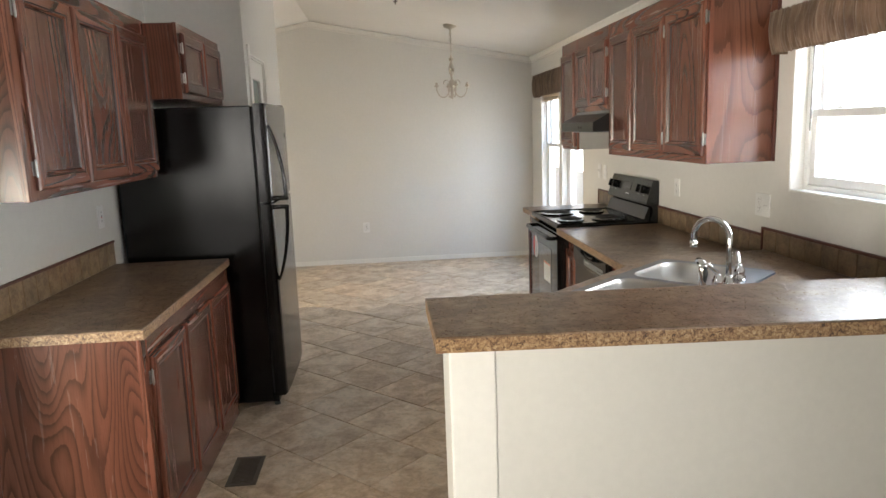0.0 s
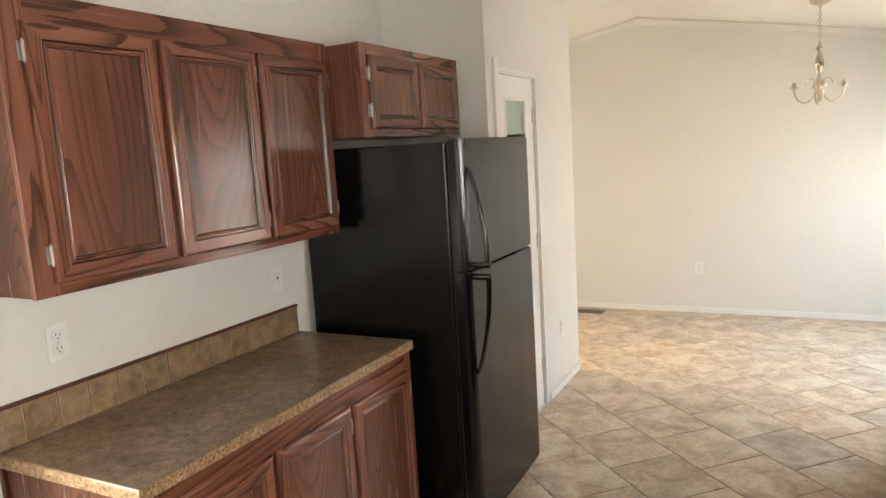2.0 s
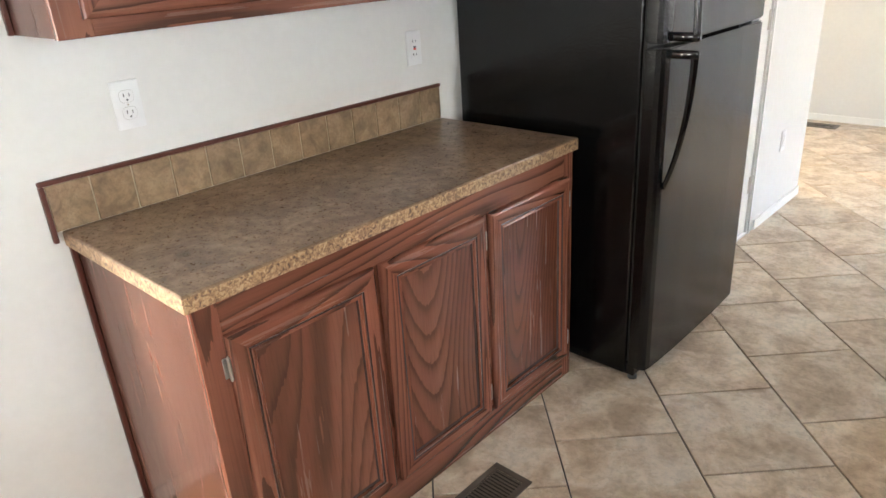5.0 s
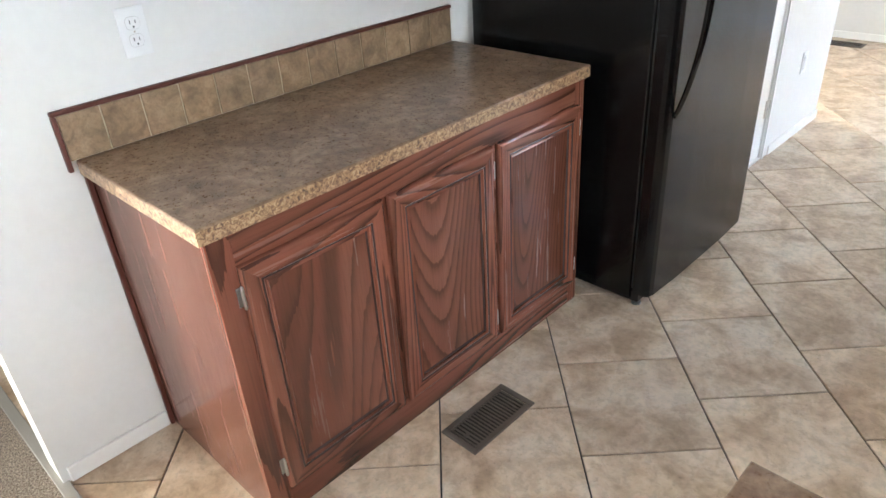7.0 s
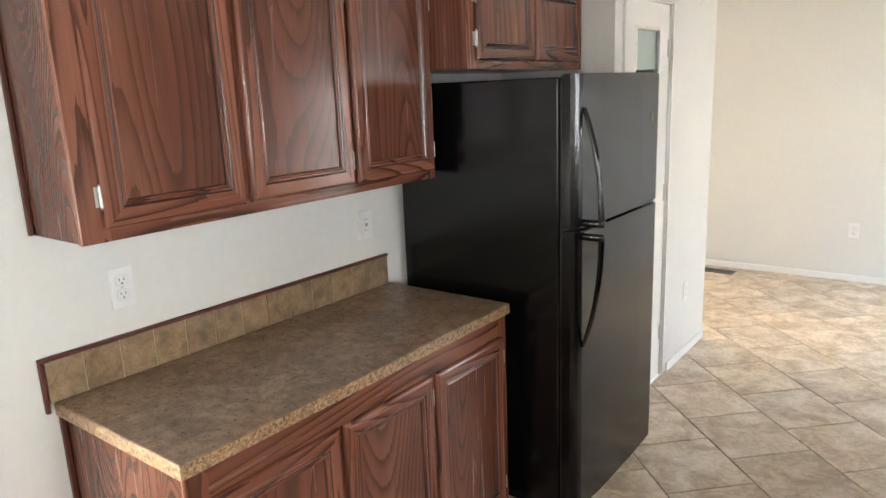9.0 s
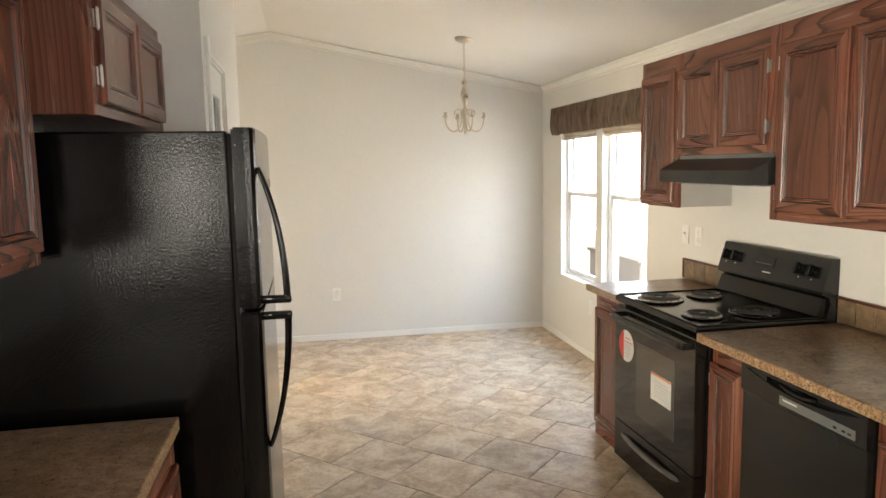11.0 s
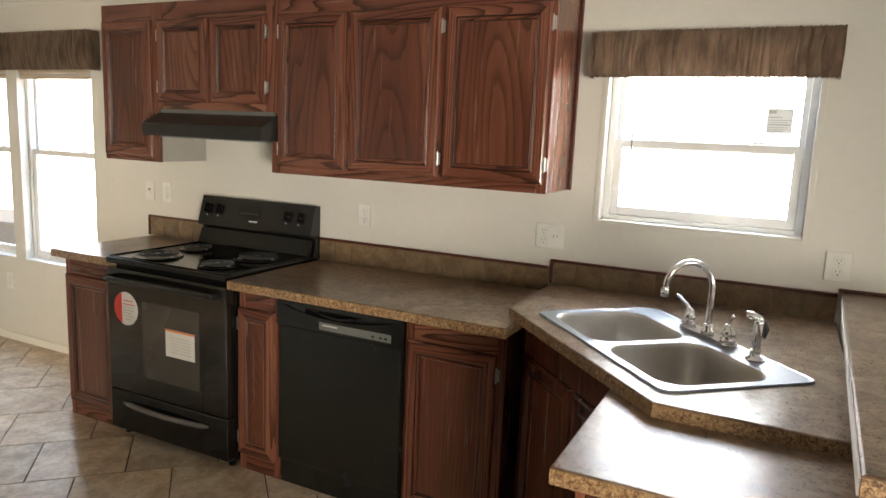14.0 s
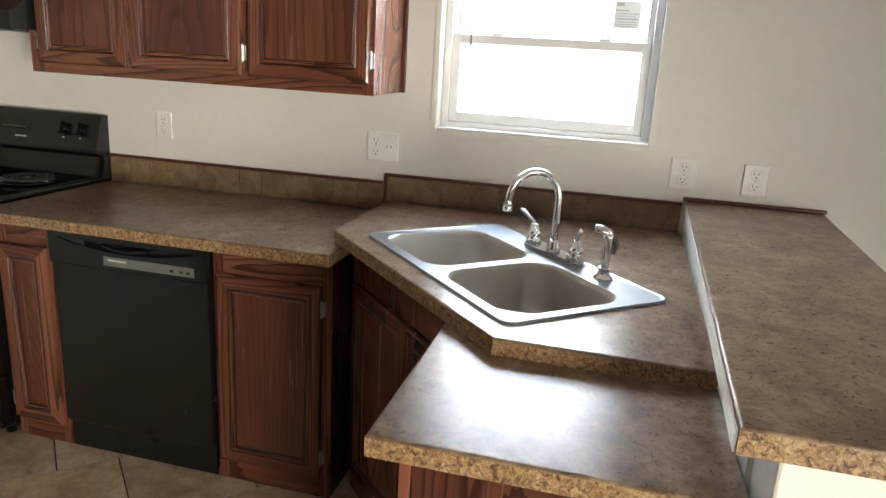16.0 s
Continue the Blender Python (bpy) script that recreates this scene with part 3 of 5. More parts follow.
face_frame(narrow, (FX, 6.024, 1.332), (-1, 0), 0.402, 0.781, [(0, 0.04), (0.695, 0.781)], [(0, 0.03), (0.36, 0.402)])
cabinet_door(narrow, (FX - 0.0005, 6.010, 1.358), (-1, 0), 0.350, 0.672)

# window wall: base units
BX = 1.068
def base_unit(label, y0, y1, door_y, width, hinges):
    cab = thing("base_cabinet", label, "cabinet", "base cabinets")
    carcass(cab, BX + 0.019, XR - 0.002, y0 + 0.001, y1 - 0.001, 0.001, 0.841)
    w = y1 - y0
    face_frame(cab, (BX, y1, 0.001), (-1, 0), w, 0.840, [(0.0, 0.085), (0.752, 0.84)], [(0, 0.035), (w - 0.035, w)])
    cabinet_door(cab, (BX - 0.0005, door_y, 0.080), (-1, 0), width, 0.675, hinges, OAK_H, OAK_D)
    return cab


base_unit("narrow dark red stained oak base cabinet beside the range", 4.606, 4.838, 4.836, 0.205, "first")
base_unit("dark red stained oak base cabinet beside the dishwasher", 3.585, 3.998, 3.984, 0.366, "last")
base_unit("dark red stained oak base cabinet at the counter end", 5.612, 5.998, 5.985, 0.345, "")

# corner unit under the sink, its front set diagonally, and the unit under the low counter
DIAG_A, DIAG_B = Vector((1.175, 3.560)), Vector((0.555, 2.985))
diag_out = Vector((-(DIAG_A - DIAG_B).y, (DIAG_A - DIAG_B).x)).normalized()
corner = thing("corner_cabinet", "dark red stained oak corner sink cabinet with two doors", "cabinet")
part("body", prism(bmesh.new(), [(DIAG_A.x + 0.02, DIAG_A.y - 0.004), (1.645, 3.56), (1.645, 2.53), (0.60, 2.53), (DIAG_B.x + 0.045, DIAG_B.y)], 0.001, 0.70), OAK_V, corner)
dl = (DIAG_A - DIAG_B).length
org = DIAG_B if Vector((0, 0, 1)).cross(Vector((*diag_out, 0))).to_2d().dot(DIAG_A - DIAG_B) > 0 else DIAG_A
face_frame(corner, (*org, 0.001), diag_out, dl, 0.876, [(0.0, 0.09), (0.745, 0.876)], [(0, 0.05), (dl / 2 - 0.02, dl / 2 + 0.02), (dl - 0.05, dl)], OAK_D)
step = (DIAG_A - DIAG_B).normalized() * (1 if org == DIAG_B else -1)
for d in (0.035, dl / 2 + 0.008):
    p = org + step * d
    cabinet_door(corner, (p.x + diag_out.x * 0.0005, p.y + diag_out.y * 0.0005, 0.085), diag_out, dl / 2 - 0.043, 0.672, "", OAK_D, OAK_D)

low = thing("base_cabinet", "dark red stained oak end cabinet under the low counter", "cabinet", "base cabinets")
carcass(low, 0.148, 0.59, 2.548, 3.052, 0.001, 0.841, "body", OAK_B)
part("corner_stile", box(bmesh.new(), 0.146, 0.59, 3.0525, 3.074, 0.001, 0.841, 0.002), STILE, low, "dark corner stile")
part("side_trim", box(bmesh.new(), 0.132, 0.147, 2.537, 2.552, 0.001, 0.841, 0.002), TRIM_WOOD, low, "dark scribe strip")


# ---- countertops ----
def counter(name, pts, z0, z1, label, hole=None):
    """A laminate slab with a rounded, speckled edge."""
    bm = bmesh.new()
    prism(bm, pts, z0, z1, 0, 1)
    tops = [e for e in bm.edges if all(abs(v.co.z - z1) < 1e-6 for v in e.verts)]
    got = bmesh.ops.bevel(bm, geom=tops, offset=0.005, segments=3, profile=0.5, affect="EDGES")
    for f in got["faces"]:
        f.material_index = 0
    if hole:
        ring = [(*p, z1) for p in hole]
        top = max((f for f in bm.faces if f.normal.z > 0.9 and f.material_index == 0), key=lambda f: f.calc_area())
        outer = [v for v in top.verts]
        bm.faces.remove(top)
        inner = [bm.verts.new(p) for p in ring]
        low_ring = [bm.verts.new((p[0], p[1], z0)) for p in ring]
        es = [bm.edges.get((outer[i], outer[(i + 1) % len(outer)])) for i in range(len(outer))]
        es += [bm.edges.new((inner[i], inner[(i + 1) % len(inner)])) for i in range(len(inner))]
        bmesh.ops.triangle_fill(bm, use_beauty=True, edges=es, normal=(0, 0, 1))
        for i in range(len(inner)):
            j = (i + 1) % len(inner)
            bm.faces.new((inner[i], inner[j], low_ring[j], low_ring[i])).material_index = 0
        bottom = [f for f in bm.faces if f.normal.z < -0.9]
        bmesh.ops.delete(bm, geom=bottom, context="FACES_ONLY")
    top = thing(name, label, "countertop")
    band = bm.copy()
    bmesh.ops.delete(bm, geom=[f for f in bm.faces if f.material_index], context="FACES")
    bmesh.ops.delete(band, geom=[f for f in band.faces if not f.material_index], context="FACES")
    for f in band.faces:
        f.material_index = 0
    part("slab", bm, LAMINATE, top)
    part("edge_band", band, LAM_EDGE, top, "speckled golden brown edge")
    return top


Z_TOP = 0.881
counter("countertop", [(XK + 0.002, 2.986), (-0.921, 2.986), (-0.921, 4.336), (XK + 0.002, 4.336)], 0.843, Z_TOP, "mottled brown laminate countertop beside the refrigerator")
counter("countertop", [(0.992, 3.566), (XR - 0.002, 3.566), (XR - 0.002, 4.836), (0.992, 4.836)], 0.843, Z_TOP, "mottled brown laminate countertop over the dishwasher")
counter("countertop", [(1.022, 5.612), (XR - 0.002, 5.612), (XR - 0.002, 6.045), (1.022, 6.045)], 0.843, Z_TOP, "short mottled brown laminate countertop past the range")
counter("countertop", [(0.098, 2.548), (0.75, 2.548), (0.75, 3.117), (0.098, 3.117)], 0.843, Z_TOP, "low mottled brown laminate countertop reflecting the window")

SINK_C, SINK_T = Vector((0.995, 3.06)), radians(42.0)
SU, SV = Vector((math.cos(SINK_T), math.sin(SINK_T))), Vector((math.sin(SINK_T), -math.cos(SINK_T)))
SINK_L, SINK_W = 0.40, 0.24


def sink_xy(u, v):
    p = SINK_C + SU * u + SV * v
    return (p.x, p.y)


hole = [sink_xy(u, v) for u, v in ((-0.385, -0.225), (0.385, -0.225), (0.385, 0.16), (-0.385, 0.16))]
counter("countertop", [(1.140, 3.612), (0.470, 2.985), (0.468, 2.552), (XR - 0.002, 2.538), (XR - 0.002, 3.620)], 0.8815, 0.919, "raised mottled brown laminate corner countertop around the sink", hole)
BAR = [(0.034, 2.197), (XR - 0.002, 2.100), (XR - 0.002, 2.533), (0.034, 2.598)]
bar = counter("bar_top", BAR, 0.9935, 1.033, "long mottled brown laminate bar top on a half wall")
d = (Vector(BAR[2]) - Vector(BAR[3])).normalized()
nrm = Vector((-d.y, d.x))
part("edge_strip", prism(bmesh.new(), [tuple(Vector(BAR[3]) + d * 0.004 + nrm * 0.0008), tuple(Vector(BAR[2]) - d * 0.03 + nrm * 0.0008), tuple(Vector(BAR[2]) - d * 0.03 + nrm * 0.004), tuple(Vector(BAR[3]) + d * 0.004 + nrm * 0.004)], 0.994, 1.024), TRIM_PAINT, bar, "white painted edge strip")
kitchen_side = part("half_wall_facing", prism(bmesh.new(), [(0.2, 2.521), (XR, 2.521), (XR, 2.530), (0.2, 2.542)], 0.0, 0.992), TRIM_PAINT)
tagged(kitchen_side, "white painted kitchen face of the half wall", "wall", kind="structure")


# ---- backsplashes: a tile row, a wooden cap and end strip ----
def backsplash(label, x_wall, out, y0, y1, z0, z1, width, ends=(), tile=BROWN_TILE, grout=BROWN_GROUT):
    sp = thing("backsplash", label, "backsplash")
    bm = box(bmesh.new(), *sorted((x_wall, x_wall + out * 0.007)), y0, y1, z0, z1 - 0.01)
    part("grout_bed", bm, grout, sp)
    n = max(1, round((y1 - y0) / width))
    w = (y1 - y0) / n
    for i in range(n):
        a, b = y0 + i * w + 0.0018, y0 + (i + 1) * w - 0.0018
        part("tile", box(bmesh.new(), *sorted((x_wall + out * 0.006, x_wall + out * 0.0105)), a, b, z0 + 0.001, z1 - 0.011, 0.001, 0, 1), tile, sp)
    part("cap", box(bmesh.new(), *sorted((x_wall, x_wall + out * 0.016)), y0 - (0.012 if "lo" in ends else 0), y1 + (0.012 if "hi" in ends else 0), z1 - 0.0095, z1 + 0.002, 0.003), TRIM_WOOD, sp, "dark stained wooden cap strip")
    for e in ends:
        a, b = (y0 - 0.012, y0 - 0.0005) if e == "lo" else (y1 + 0.0005, y1 + 0.012)
        part("end_strip", box(bmesh.new(), *sorted((x_wall, x_wall + out * 0.016)), a, b, z0 - (0.025 if e == "lo" and out > 0 else 0), z1 - 0.0098, 0.003), TRIM_WOOD, sp, "dark stained wooden end strip")
    return sp


backsplash("row of tan stone-look tiles with a dark wooden cap", XK + 0.001, 1, 2.972, 4.322, Z_TOP + 0.001, 1.007, 0.1035, ("lo",), SPLASH_TILE, PALE_GROUT)
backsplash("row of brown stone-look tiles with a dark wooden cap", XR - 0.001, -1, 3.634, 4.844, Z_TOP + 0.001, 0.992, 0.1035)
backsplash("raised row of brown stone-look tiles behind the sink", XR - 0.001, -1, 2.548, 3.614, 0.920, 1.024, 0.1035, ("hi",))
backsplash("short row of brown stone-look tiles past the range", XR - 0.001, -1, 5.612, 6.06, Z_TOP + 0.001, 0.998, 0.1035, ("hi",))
bar_cap = thing("bar_trim", "dark stained wooden strip where the bar meets the wall", "trim")
part("strip", box(bmesh.new(), XR - 0.014, XR - 0.001, 2.095, 2.546, 1.0335, 1.046, 0.003), TRIM_WOOD, bar_cap)


# ---- windows ----
def ring_frame(bm, x0, x1, y0, y1, z0, z1, w, wb=None, bevel=0.003):
    wb = w if wb is None else wb
    box(bm, x0, x1, y0, y0 + w, z0, z1, bevel)
    box(bm, x0, x1, y1 - w, y1, z0, z1, bevel)
    box(bm, x0, x1, y0 + w - 0.001, y1 - w + 0.001, z0, z0 + wb, bevel)
    box(bm, x0, x1, y0 + w - 0.001, y1 - w + 0.001, z1 - w, z1, bevel)
    return bm


def window(name, hole, meet, label):
    y0, y1, z0, z1 = hole
    win = thing(name, label, "window", kind="structure")
    part("window_frame", ring_frame(bmesh.new(), XR + 0.055, XR + 0.135, y0 + 0.001, y1 - 0.001, z0 + 0.001, z1 - 0.001, 0.026), VINYL, win)
    a, b = y0 + 0.027, y1 - 0.027
    up = part("upper_sash", ring_frame(bmesh.new(), XR + 0.098, XR + 0.122, a, b, meet - 0.018, z1 - 0.028, 0.022), VINYL, win)
    lo = part("lower_sash", ring_frame(bmesh.new(), XR + 0.066, XR + 0.096, a, b, z0 + 0.028, meet + 0.020, 0.032, 0.036), VINYL, win)
    for sash, x, lo_z, hi_z, w in ((up, 0.108, meet, z1 - 0.048, 0.020), (lo, 0.079, z0 + 0.062, meet - 0.010, 0.030)):
        pane = part("pane", box(bmesh.new(), XR + x, XR + x + 0.004, a + w, b - w, lo_z, hi_z), GLASS, sash)
        pane.visible_shadow = False
    bm = bmesh.new()
    for y in (a + 0.16, b - 0.16):
        box(bm, XR + 0.070, XR + 0.092, y - 0.022, y + 0.022, meet + 0.0205, meet + 0.031, 0.003)
    part("latch", bm, VINYL, lo)
    part("window_sill", box(bmesh.new(), XR - 0.004, XR + 0.054, y0 + 0.001, y1 - 0.001, z0 + 0.0005, z0 + 0.008, 0.002), TRIM_PAINT, win)
    return win


window("window_1", WIN_A, 1.305, "white vinyl single-hung window beside the dining corner")
window("window_2", WIN_B, 1.305, "white vinyl single-hung window next to the counter end")
sink_window = window("window_3", WIN_S, 1.525, "white vinyl single-hung window above the sink")
bm = bmesh.new()
ring_frame(bm, XR - 0.005, XR - 0.001, WIN_S[0] - 0.022, WIN_S[1] + 0.022, WIN_S[2] - 0.022, WIN_S[3] + 0.022, 0.020, None, 0.001)
part("casing", bm, WALL_PAINT, sink_window)

label_sheet = thing("window_label", "white paper maker's label stuck on the window pane", "label")
LX = XR + 0.1070
part("sheet", box(bmesh.new(), LX, LX + 0.0006, 2.762, 2.852, 1.590, 1.684), SHEER_PAPER, label_sheet)
for i, (a, b, z, h) in enumerate(((2.82, 2.846, 1.664, 0.012), (2.80, 2.846, 1.648, 0.004), (2.77, 2.846, 1.638, 0.003), (2.78, 2.846, 1.630, 0.003), (2.77, 2.846, 1.620, 0.005), (2.775, 2.846, 1.611, 0.003), (2.77, 2.846, 1.603, 0.003), (2.79, 2.846, 1.596, 0.003))):
    part("print_line", box(bmesh.new(), LX - 0.0006, LX - 0.0001, a, b, z, z + h), SHEER_INK, label_sheet)


# ---- raised blinds, wand and gathered valances ----
def raised_blind(hole, label, wand=False):
    y0, y1, _, z1 = hole
    bl = thing("blind", label, "blind", "raised blinds")
    part("headrail", box(bmesh.new(), XR + 0.012, XR + 0.045, y0 + 0.006, y1 - 0.006, z1 - 0.030, z1 - 0.001, 0.002), BLIND, bl)
    for i in range(5):
        z = z1 - 0.034 - 0.0035 * i
        part("slat", box(bmesh.new(), XR + 0.014, XR + 0.041, y0 + 0.010, y1 - 0.010, z - 0.0012, z, 0.0005, 0, 1), BLIND, bl)
    part("bottom_rail", box(bmesh.new(), XR + 0.015, XR + 0.040, y0 + 0.008, y1 - 0.008, z1 - 0.068, z1 - 0.052, 0.003), BLIND, bl)
    if wand:
        part("wand", tube(bmesh.new(), [(XR + 0.010, y1 - 0.105, z1 - 0.03), (XR + 0.006, y1 - 0.108, 1.46)], 0.0036, 8), CLEAR_WAND, bl, "thin clear plastic wand")


raised_blind(WIN_A, "tan blind drawn up to the window head", False)
raised_blind(WIN_B, "tan blind drawn up to the window head", False)
raised_blind(WIN_S, "white blind drawn up behind the valance with a wand", True)


def valance(label, y0, y1, z0, z1, depth, seed):
    rnd = random.Random(seed)
    val = thing("valance", label, "valance", "window valances")
    path = [(XR - 0.002, y1)] + [(XR - 0.002 - depth * k / 4, y1) for k in range(1, 4)]
    n = int((y1 - y0) / 0.0024)
    path += [(XR - 0.002 - depth, y1 - (y1 - y0) * k / n) for k in range(n + 1)]
    path += [(XR - 0.002 - depth * (4 - k) / 4, y0) for k in range(1, 5)]
    folds = [(rnd.uniform(60, 85), rnd.uniform(0, 6.3)), (rnd.uniform(150, 190), rnd.uniform(0, 6.3)), (rnd.uniform(250, 300), rnd.uniform(0, 6.3))]
    bm, cols, rows = bmesh.new(), [], 14
    for i, (x, y) in enumerate(path):
        front = abs(x - (XR - 0.002 - depth)) < 1e-6
        col = []
        wob = noise.noise((y * 18, seed, 0)) * 0.6
        for r in range(rows + 1):
            t = r / rows
            z = z0 + (z1 - z0) * t
            amp = (0.0045 + 0.004 * math.sin(math.pi * t)) * (1 if front else 0.3)
            sway = noise.noise((y * 9, t * 1.5, seed)) * 1.6
            d = sum(math.sin(f * y * 1.7 + p + sway * 2.2 + wob) / (k + 1) for k, (f, p) in enumerate(folds)) * amp * 0.7
            d += 0.010 * math.sin(math.pi * min(1, t * 1.05)) * (1 if front else 0.3) - (0.012 * (1 - t) ** 3 if front else 0)
            edge = (0.0022 * math.sin(f_edge(y, seed)) + 0.003 * noise.noise((y * 60, seed, 2))) if r in (0, rows) else 0
            col.append(bm.verts.new((x - d if front else x, y if front else y + (d * (1 if y > (y0 + y1) / 2 else -1)), z + edge)))
        cols.append(col)
    for a, b in zip(cols, cols[1:]):
        for r in range(rows):
            bm.faces.new((a[r], b[r], b[r + 1], a[r + 1]))
    bmesh.ops.solidify(bm, geom=bm.faces[:], thickness=0.002)
    part("fabric", bm, FABRIC, val, "", True)
    part("board", box(bmesh.new(), XR - depth + 0.018, XR - 0.002, y0 + 0.008, y1 - 0.008, z1 - 0.03, z1 - 0.014, 0.002), TRIM_PAINT, val, "hidden mounting board")
    return val


def f_edge(y, seed):
    return y * 420 + 3 * noise.noise((y * 30, seed, 5))


valance("gathered brown fabric valance over the dining windows", 6.455, 8.150, 1.818, 2.045, 0.085, 3)
valance("gathered brown fabric valance over the sink window", 2.632, 3.500, 1.780, 1.952, 0.085, 8)

# ---- closet door, shut, with a narrow pane ----
door = thing("door_1", "white glazed closet door with a narrow frosted pane, shut", "door", kind="structure")
DX = XC - 0.012
bm = bmesh.new()
ring_frame(bm, DX - 0.034, DX, DOOR[0] + 0.014, DOOR[1] - 0.010, 0.012, DOOR[3] - 0.012, 0.128, 0.27, 0.003)
part("leaf", bm, TRIM_PAINT, door)
part("pane_frame", ring_frame(bmesh.new(), DX - 0.008, DX + 0.006, 5.498, 5.828, 0.275, 1.918, 0.018, None, 0.004), TRIM_PAINT, door)
part("pane", box(bmesh.new(), DX - 0.024, DX - 0.016, 5.51, 5.82, 0.28, 1.91), FROSTED, door, "greenish frosted glass pane")
for z in (0.27, 1.067, 1.82):
    bm = tube(bmesh.new(), [(DX + 0.006, DOOR[1] - 0.004, z - 0.05), (DX + 0.006, DOOR[1] - 0.004, z + 0.05)], 0.006, 10)
    box(bm, DX + 0.0005, DX + 0.003, DOOR[1] - 0.032, DOOR[1] - 0.006, z - 0.045, z + 0.045, 0.001)
    part("hinge", bm, NICKEL, door, "dull metal door hinge")
knob = lathe(bmesh.new(), [(0.026, 0.0), (0.026, 0.004), (0.010, 0.008), (0.009, 0.03), (0.022, 0.04), (0.027, 0.052), (0.022, 0.064), (0.008, 0.068)], (0, 0, 0), 20)
part("knob", placed(knob, Matrix.Translation((DX, DOOR[0] + 0.075, 0.95)) @ Matrix.Rotation(radians(90), 4, "Y")), NICKEL, door, "round dull metal knob", True)
bm = bmesh.new()
box(bm, XC + 0.0005, XC + 0.016, DOOR[0] - 0.050, DOOR[0] + 0.004, 0.001, DOOR[3] + 0.062, 0.004)
box(bm, XC + 0.0005, XC + 0.008, DOOR[1] - 0.002, DOOR[1] + 0.014, 0.001, DOOR[3], 0.003)
box(bm, XC + 0.0005, XC + 0.008, DOOR[0] + 0.0045, DOOR[1] + 0.014, DOOR[3] + 0.0002, DOOR[3] + 0.014, 0.003)
part("casing", bm, TRIM_PAINT, door)
part("jamb", ring_frame(bmesh.new(), XC - 0.099, XC - 0.001, DOOR[0] + 0.0005, DOOR[1] - 0.0005, 0.001, DOOR[3] - 0.0005, 0.010, 0.010, 0.001), TRIM_PAINT, door)


# ---- refrigerator ----
def refrigerator():
    fr = thing("refrigerator", "black textured top-freezer refrigerator with bowed handles", "refrigerator")
    Y0, Y1 = 4.408, 5.168
    part("body", box(bmesh.new(), -1.475, -0.758, Y0, Y1, 0.028, 1.680, 0.006), BLACK_LEATHER, fr)
    part("gasket", box(bmesh.new(), -0.7575, -0.7465, Y0 + 0.012, Y1 - 0.012, 0.075, 1.672), SLOT, fr, "dark door gasket")
    part("kick_grille", box(bmesh.new(), -0.765, -0.728, Y0 + 0.01, Y1 - 0.01, 0.022, 0.066, 0.004), BLACK_SATIN, fr)

    def leaf(name, z0, z1):
        bm = bmesh.new()
        prof = [(-0.746, Y0), (-0.712, Y0), (-0.696, Y0 + 0.003), (-0.686, Y0 + 0.012), (-0.681, Y0 + 0.032), (-0.678, Y0 + 0.20), (-0.6775, (Y0 + Y1) / 2), (-0.678, Y1 - 0.20), (-0.681, Y1 - 0.032), (-0.686, Y1 - 0.012), (-0.696, Y1 - 0.003), (-0.712, Y1), (-0.746, Y1)]
        prism(bm, prof, z0, z1)
        es = [e for e in bm.edges if abs(e.verts[0].co.z - e.verts[1].co.z) < 1e-6]
        bmesh.ops.bevel(bm, geom=es, offset=0.005, segments=2, affect="EDGES")
        return part(name, bm, BLACK_LEATHER, fr)

    top = leaf("freezer_door", 1.163, 1.690)
    low = leaf("fridge_door", 0.060, 1.151)

    def handle(parent, z_foot, z_tip):
        """A bow that stands off at the split and runs back into the door."""
        s = 1 if z_tip > z_foot else -1
        L = abs(z_tip - z_foot)
        yy = Y0 + 0.036
        pts, rad = [], []
        for k in range(25):
            t = k / 24
            out = 0.070 * (1 - t ** 2.1) ** 0.9 + 0.004
            pts.append((-0.684 + out, yy, z_foot + s * L * t))
            rad.append(0.0125 - 0.004 * t)
        bm = tube(bmesh.new(), pts, rad, 12, False, 0.72)
        box(bm, -0.690, -0.598, yy - 0.011, yy + 0.011, *sorted((z_foot - s * 0.002, z_foot + s * 0.022)), 0.006)
        part("handle", bm, BLACK_ENAMEL, parent, "glossy black bowed handle", True)

    handle(top, 1.172, 1.575)
    handle(low, 1.143, 0.725)
    part("badge", box(bmesh.new(), -0.6795, -0.6765, 5.062, 5.070, 1.50, 1.532, 0.001), GREY_STRIP, top, "tiny grey badge")
    bm = box(bmesh.new(), -0.765, -0.69, Y1 - 0.075, Y1 - 0.012, 1.6905, 1.703, 0.004)
    part("hinge_cover", bm, BLACK_SATIN, fr)
    bm = box(bmesh.new(), -0.76, -0.70, Y1 - 0.07, Y1 - 0.006, 1.1515, 1.1625, 0.001)
    part("middle_hinge", bm, STEEL, fr, "small steel middle hinge")
    for x in (-0.745, -1.43):
        for y in (Y0 + 0.035, Y1 - 0.035):
            part("foot", lathe(bmesh.new(), [(0.017, 0.0005), (0.017, 0.010), (0.008, 0.013), (0.008, 0.03)], (x, y, 0), 14), GREY_STRIP, fr, "small levelling foot")


refrigerator()


